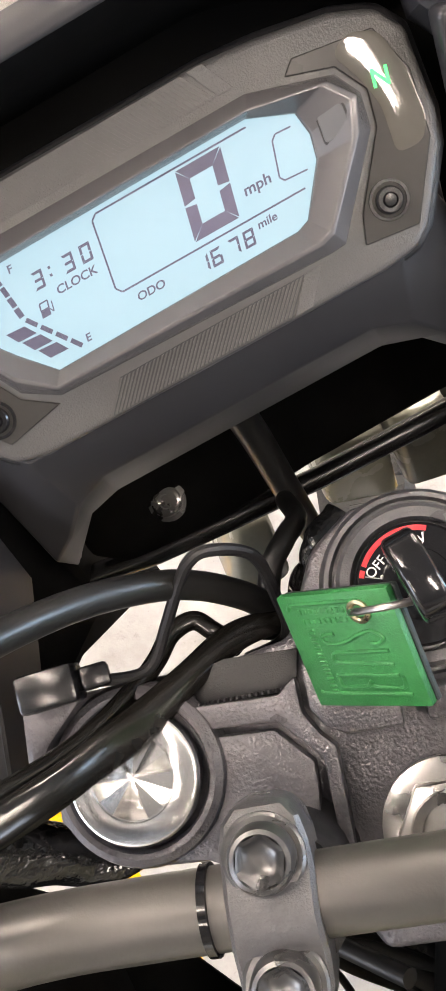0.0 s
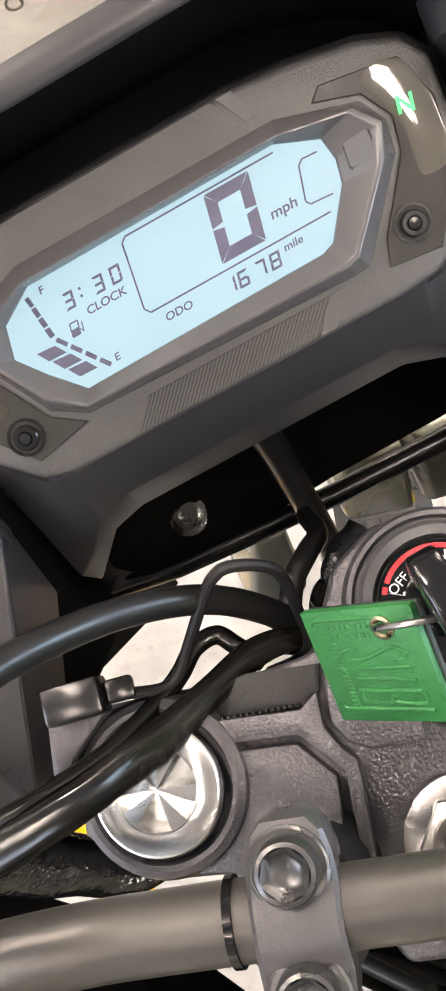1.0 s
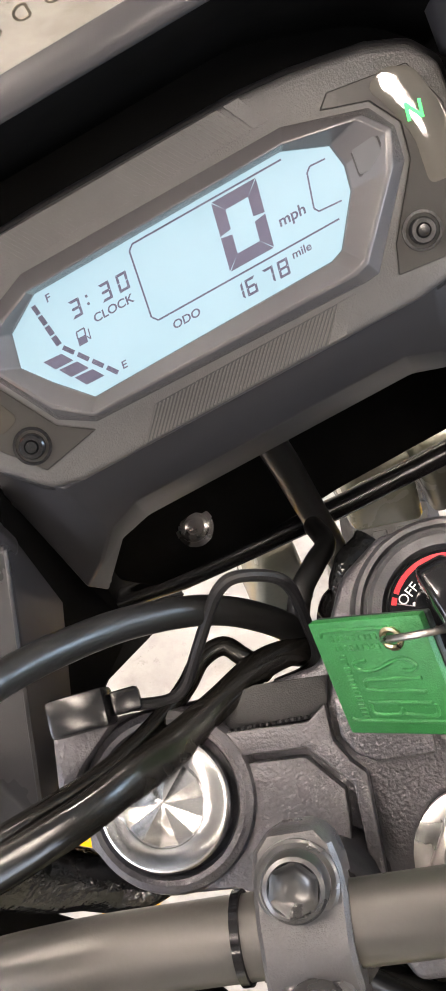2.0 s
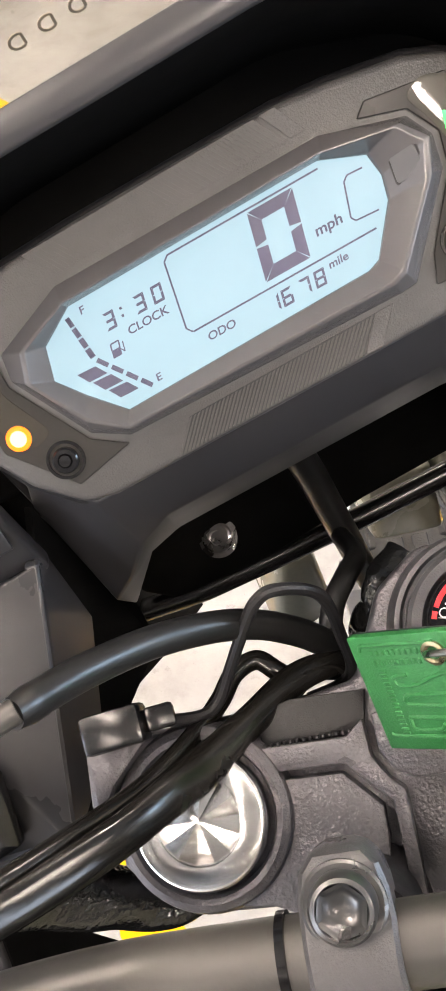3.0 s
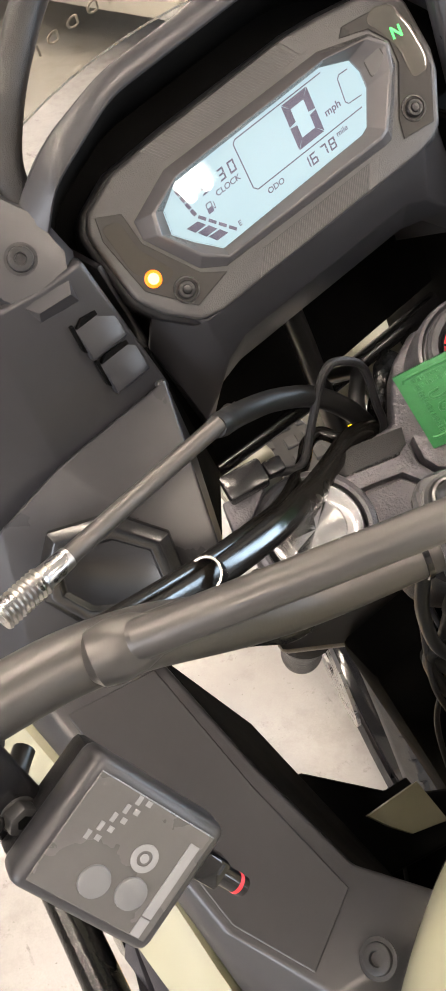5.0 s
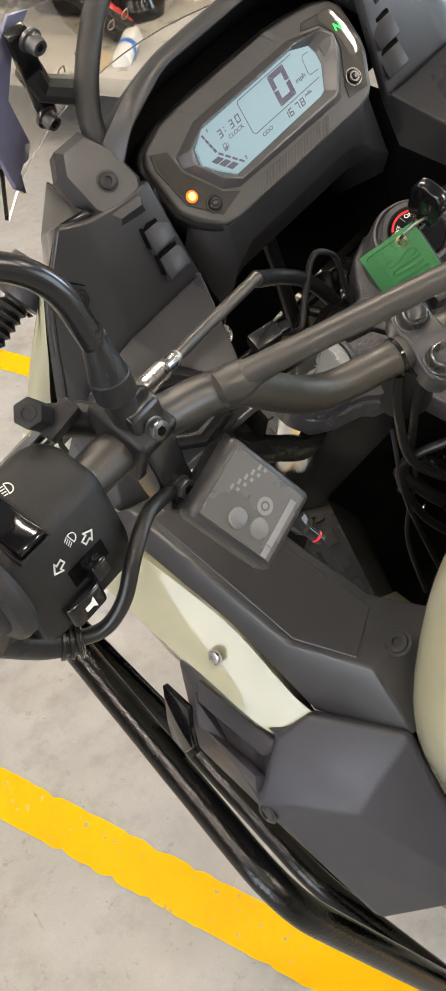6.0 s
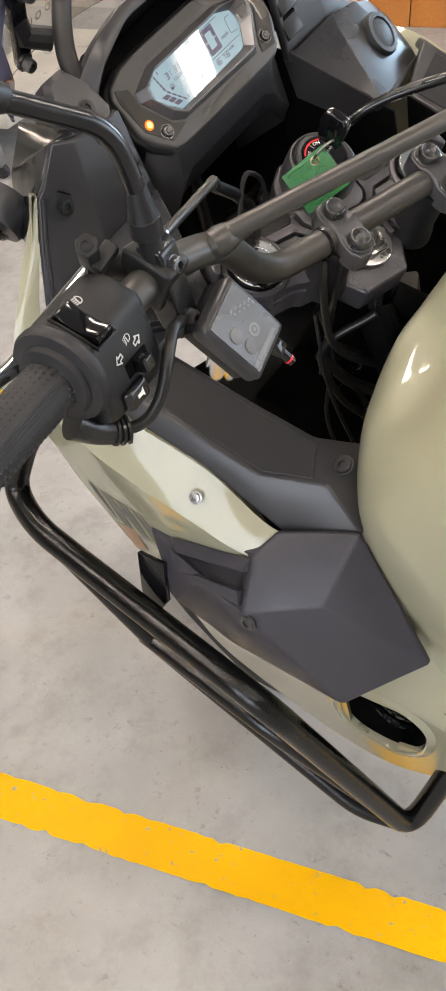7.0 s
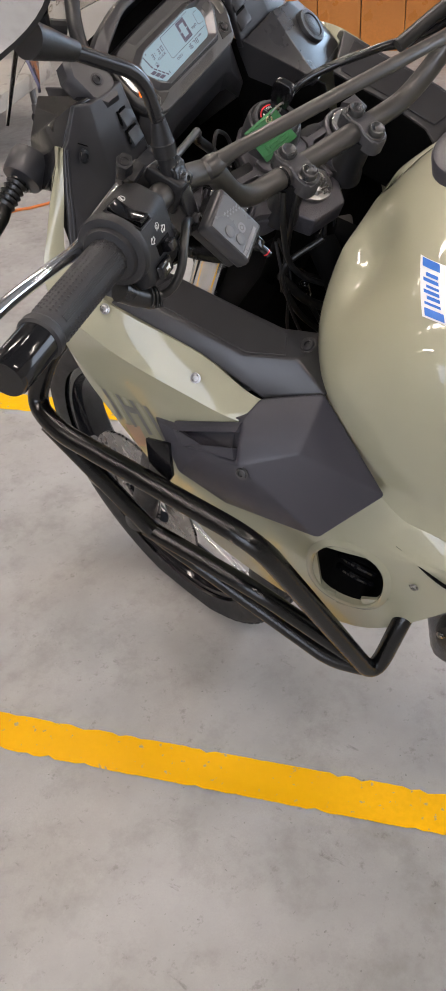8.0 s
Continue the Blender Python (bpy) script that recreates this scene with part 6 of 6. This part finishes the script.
def tank_patch(u0, u1, v0, v1, out, n=6):
    """A piece of the label: u along its blue edge, v away from it, both from 0 to 1."""
    def at(u, v):
        (y0, s0), (y1, s1), (y2, s2), (y3, s3) = LABEL
        y = (y0 + (y1 - y0) * u) * (1 - v) + (y2 + (y3 - y2) * u) * v
        return tank_skin(y, (s0 + (s1 - s0) * u) * (1 - v) + (s2 + (s3 - s2) * u) * v, out)
    return loft([[at(u0 + (u1 - u0) * i / n, v0 + (v1 - v0) * k / n) for k in range(n + 1)] for i in range(n + 1)], closed=False)


label = part("label", tank_patch(0, 1, 0, 1, 0.0012, 12), PAPER, tank, "white paper label with blue print stuck on the tank")
part("label_print", joined(tank_patch(0.03, 0.17, 0.03, 0.22, 0.0020, 3), tank_patch(0.84, 0.98, 0.03, 0.22, 0.0020, 3),
                           *[tank_patch(0.23 + 0.095 * k, 0.23 + 0.095 * k + (0.06 if k % 3 else 0.045), 0.04 + 0.03 * (k % 2), 0.20, 0.0020, 2) for k in range(6)]), BLUEINK, label, "blue printed bars")
part("label_lines", joined(*[tank_patch(0.08, 0.9 - 0.15 * (k % 3), 0.32 + 0.08 * k, 0.345 + 0.08 * k, 0.0020, 4) for k in range(8)]), GREYINK, label)
part("seam", tube(smooth_path([(-0.262, -0.088, 0.888), (-0.2665, -0.105, 0.897), (-0.2690, -0.125, 0.895), (-0.2720, -0.155, 0.879), (-0.2720, -0.197, 0.838), (-0.262, -0.26, 0.80)], 6), 0.0022, 8), VOID, tank, "dark gap below the tank")
bolt("screw", frame_of((-0.274, -0.160, 0.812), (0, 1, 0), (-1, 0, 0.1)), fairing, 0.0042, 0.0024, STEEL)

# ---------------------------------------------------------------- crash bars
def crash_bar(sgn):
    q = (lambda p: Vector(p)) if sgn > 0 else (lambda p: Vector(mx(p)))
    main = fillet_path([q(p) for p in ((-0.19, 0.20, 1.10), (-0.285, 0.262, 1.085), (-0.322, 0.300, 1.002), (-0.343, 0.250, 0.996), (-0.366, -0.034, 0.960), (-0.318, -0.108, 0.605), (-0.255, -0.138, 0.715), (-0.12, -0.14, 0.72))], 0.045, 8)
    ob = part("crash_bar", tube(main, 0.0125, 20), POWDER, moto, "black powder-coated crash bar")
    part("lower_tube", tube(fillet_path([q(p) for p in ((-0.333, 0.278, 0.985), (-0.334, 0.180, 0.806), (-0.337, -0.060, 0.650), (-0.322, -0.098, 0.632))], 0.03, 6), 0.0115, 18), POWDER, ob)
    part("middle_tube", tube(fillet_path([q(p) for p in ((-0.334, 0.190, 0.812), (-0.343, 0.020, 0.780), (-0.322, -0.096, 0.645))], 0.03, 6), 0.0115, 18), POWDER, ob)
    part("stay_plate", prism([(-17, -26), (17, -26), (17, 14), (10, 34), (-4, 30), (-17, 14)], -2.5, 2.5, 0.8, 2, frame_of(q((-0.328, 0.112, 0.985)), Vector((0, 1, -0.15)), (-0.80 * sgn, -0.35, 0.45), 0.001)), GLOSS, ob, "black stay plate")
    return ob


crash_bar(1)
crash_bar(-1)

# black engine, mostly hidden under the fairing
eng = part("engine_case", box(0.25, 0.40, 0.29, 0.03, pose(CX, -0.285, 0.445), 3), CASTFINE, moto, "engine block, shade put into its near-black case under the fairing")
part("engine_cover", lathe([(0, 22), (62, 22), (74, 18), (80, 8), (80, -10), (0, -10)], frame_of((-0.144, -0.195, 0.450), (0, 1, 0), (-1, 0, 0), 0.001), 40), PLASTIC, eng, "round engine block, shade put into its near-black side cover")
for k in range(5):
    a_ = radians(72 * k + 20)
    bolt("cover_bolt", frame_of((-0.166, -0.195 + 0.068 * math.cos(a_), 0.450 + 0.068 * math.sin(a_)), (0, 1, 0), (-1, 0, 0)), eng, 0.005, 0.004, STEEL)

# ---------------------------------------------------------------- front wheel
ax = HM @ Matrix.Translation((0, 66, -1010)) @ Matrix.Rotation(radians(90), 4, "Y")  # z along the axle
wheel = part("front_wheel", lathe([(282, -44), (300, -52), (325, -50), (340, -40), (347, -18), (348, 0), (347, 18), (340, 40), (325, 50), (300, 52), (282, 44), (276, 38), (276, -38)], ax, 72), TYRE, moto, "black knobbly front tyre on a spoked wheel")
part("rim", lathe([(282, -38), (268, -36), (262, -14), (262, 14), (268, 36), (282, 38)], ax, 72), GLOSS, wheel, "black rim")
part("hub", lathe([(0, -50), (30, -50), (34, -20), (34, 20), (30, 50), (0, 50)], ax, 28), GREYPAINT, wheel)
part("spokes", joined(*[tube([ax @ Vector((30 * math.cos(a), 30 * math.sin(a), z)), ax @ Vector((264 * math.cos(a + t), 264 * math.sin(a + t), 0))], 0.0022, 6) for k in range(18) for a, z, t in ((2 * math.pi * k / 18, 30 * (-1) ** k, 0.3 * (-1) ** (k // 2)),)]), STEEL, wheel, "steel spokes")
blocks = []
for k in range(64):
    for z in (-34, -12, 12, 34):
        a = 2 * math.pi * (k + (0.5 if abs(z) > 20 else 0)) / 64
        r = 345 if abs(z) < 20 else 337
        blocks.append(box(12, 20, 16, 1.5, ax @ Matrix.Rotation(a, 4, "Z") @ Matrix.Translation((r, 0, z)) @ Matrix.Rotation(radians(0 if abs(z) < 20 else (28 if z > 0 else -28)), 4, "Y"), 1))
tagged(part("tread", joined(*blocks), TYRE, wheel, "knobbly tread"), kind="stuff")
part("brake_disc", lathe([(70, 60), (150, 60), (150, 65), (70, 65), (70, 60)], ax @ Matrix.Rotation(math.pi, 4, "X"), 48), STEEL, wheel, "steel brake disc")
part("brake_caliper", box(60, 110, 50, 8, ax @ Matrix.Rotation(radians(60), 4, "Z") @ Matrix.Translation((150, 0, -70))), GREYPAINT, moto, "grey brake caliper")

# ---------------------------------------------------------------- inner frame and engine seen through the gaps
# stay plate drawn large to fill the dark cavity; shade is in its near-black
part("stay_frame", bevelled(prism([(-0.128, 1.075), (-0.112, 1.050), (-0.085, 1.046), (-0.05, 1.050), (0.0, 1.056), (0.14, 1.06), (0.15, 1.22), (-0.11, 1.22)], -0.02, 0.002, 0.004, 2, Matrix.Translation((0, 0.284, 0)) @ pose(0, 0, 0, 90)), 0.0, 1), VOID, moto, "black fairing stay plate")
bolt("stay_bolt", frame_of((-0.076, 0.2800, 1.0885), (1, 0, 0.2), (-0.1, -0.55, 0.83)), moto, 0.0078, 0.005, STEEL)
part("frame_tube", tube([Vector((-0.020, 0.246, 1.170)), Vector((-0.0187, 0.250, 1.133)), Vector((-0.018, 0.2586, 1.018)), Vector((-0.017, 0.265, 0.940))], 0.0072, 20), RUBBER, moto, "black frame tube behind the dash")
part("frame_tube", tube([Vector(p) for p in ((-0.150, 0.288, 1.058), (-0.10, 0.284, 1.050), (-0.061, 0.284, 1.046), (0.0, 0.284, 1.041), (0.06, 0.284, 1.040), (0.125, 0.284, 1.042))], 0.0065, 14), GLOSSY, moto, "black stay tube behind the dash")
# olive grey shells of the headlight, seen past the yoke
SHELLS = ([(-0.0665, 0.957), (-0.042, 0.952), (-0.050, 0.873), (-0.083, 0.868), (-0.096, 0.883)], [(0.0085, 0.992), (0.026, 0.985), (0.052, 0.976), (0.046, 0.90), (-0.004, 0.925)], [(0.056, 0.985), (0.074, 0.972), (0.115, 0.962), (0.115, 0.88), (0.052, 0.90)])
for pts in SHELLS:
    part("headlight_back", bevelled(prism([(x, -z) for x, z in pts], -0.06, 0.0, 0.007, 3, Matrix.Translation((0, 0.345, 0)) @ pose(0, 0, 0, -90) @ Matrix.Diagonal((1, 1, -1, 1))), 0, 1), HEADSHELL, moto, "olive grey shell behind the headlight")
# crinkled tape round the wiring beside the lock
part("taped_loom", flat_sleeve([(-12, 122, -122), (-21, 112, -118), (-26, 104, -120), (-32, 96, -126), (-30, 84, -140)], (0.006, 0.0075, 0.0068, 0.0075, 0.006), 0.8, (0, 160), 10), CRINKLE, moto, "glossy black taped wiring loom")
# near-black blocks fill the gaps and hide the floor; shade is in their colour
part("radiator", box(0.34, 0.04, 0.40, 0.006, pose(0.055, 0.12, 0.795, -4)), VOID, moto, "unseen black block in the radiator's place, hiding the floor")
part("engine", joined(box(0.22, 0.26, 0.30, 0.02, pose(0.0, -0.16, 0.58)), box(0.20, 0.20, 0.30, 0.03, pose(0.0, -0.06, 0.80, -15))), VOID, moto, "engine block, shade put into its near-black")
part("frame_rail", tube([Vector((-0.02, 0.06, 1.06)), Vector((-0.08, -0.02, 0.98)), Vector((-0.12, -0.12, 0.90))], 0.018, 16), VOID, moto, "frame rail, shade put into its near-black")
part("frame_rail", tube([Vector((0.0, 0.06, 1.06)), Vector((0.05, -0.02, 0.98)), Vector((0.09, -0.12, 0.90))], 0.018, 16), VOID, moto, "frame rail, shade put into its near-black")
# block and mount coloured near-black in place of the shade in there
part("gap_block", box(0.12, 0.16, 0.10, 0.015, pose(-0.165, 0.010, 0.845, 8, 0, -25)), VOID, moto, "black block added to fill the dark beside the engine")
part("engine_mount", box(0.09, 0.075, 0.03, 0.006, pose(-0.135, 0.028, 0.905, 10, 12, -30)), VOID, moto, "engine mount, shade put into its near-black")
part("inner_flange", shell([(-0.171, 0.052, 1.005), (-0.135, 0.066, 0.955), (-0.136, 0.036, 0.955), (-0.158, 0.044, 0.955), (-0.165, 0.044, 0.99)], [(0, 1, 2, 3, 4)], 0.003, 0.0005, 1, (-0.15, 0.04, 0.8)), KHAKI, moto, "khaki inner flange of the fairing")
# black sheet added where only darkness shows, over the floor line
part("shade_sheet", shell([(-0.2045, 0.1293, 0.94), (-0.1887, 0.1266, 0.94), (-0.154, 0.0808, 0.94), (-0.1378, 0.0782, 0.94), (-0.140, 0.030, 0.94), (-0.230, 0.050, 0.94), (-0.268, 0.140, 0.94)], [(0, 1, 2, 3, 4, 5, 6)], 0.004, 0.0008, 1, (-0.18, 0.08, 0.8)), VOID, moto, "black sheet added for the dark under the handlebar")
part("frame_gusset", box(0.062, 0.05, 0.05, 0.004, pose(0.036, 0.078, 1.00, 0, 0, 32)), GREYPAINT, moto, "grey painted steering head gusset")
spring = part("return_spring", tube([Vector((-0.0225 + 0.0062 * math.cos(k * 0.9), 0.0955 + 0.0062 * math.sin(k * 0.9), 0.988 - 0.0006 * k)) for k in range(36)], 0.0015, 8), CHROME, moto, "small bright return spring with a hooked wire")
part("spring_hook", tube(smooth_path([(-0.026, 0.094, 0.968), (-0.040, 0.091, 0.972), (-0.058, 0.088, 0.980), (-0.070, 0.085, 0.982), (-0.074, 0.084, 0.976)], 6), 0.0014, 8), CHROME, spring)

# left turn signal on its rubber stalk
sd2 = Vector((-0.95, -0.09, -0.26)).normalized()
sig = part("turn_signal", lathe([(0, -14), (24, -14), (25.5, -6), (23, 11), (21.5, 14.5), (11, 16), (0, 16)], frame_of((-0.184, 0.303, 1.2335), (0, 1, 0), sd2, 0.001), 40), PANEL, moto, "black turn signal on a ribbed stalk")
part("signal_stalk", lathe([(10, 15), (9, 20), *[(12 - 2.6 * (k % 2), 23 + 3.2 * k) for k in range(9)], (10, 52), (11.5, 58), (12.5, 64), (12.5, 116), (0, 118)], frame_of((-0.182, 0.306, 1.2345), (0, 1, 0), sd2, 0.001), 24), RUBBER, sig, "ribbed rubber stalk")
bolt("screw", frame_of((-0.197, 0.3047, 1.2183), (0, 1, 0), sd2), sig, 0.0045, 0.003, STEEL)
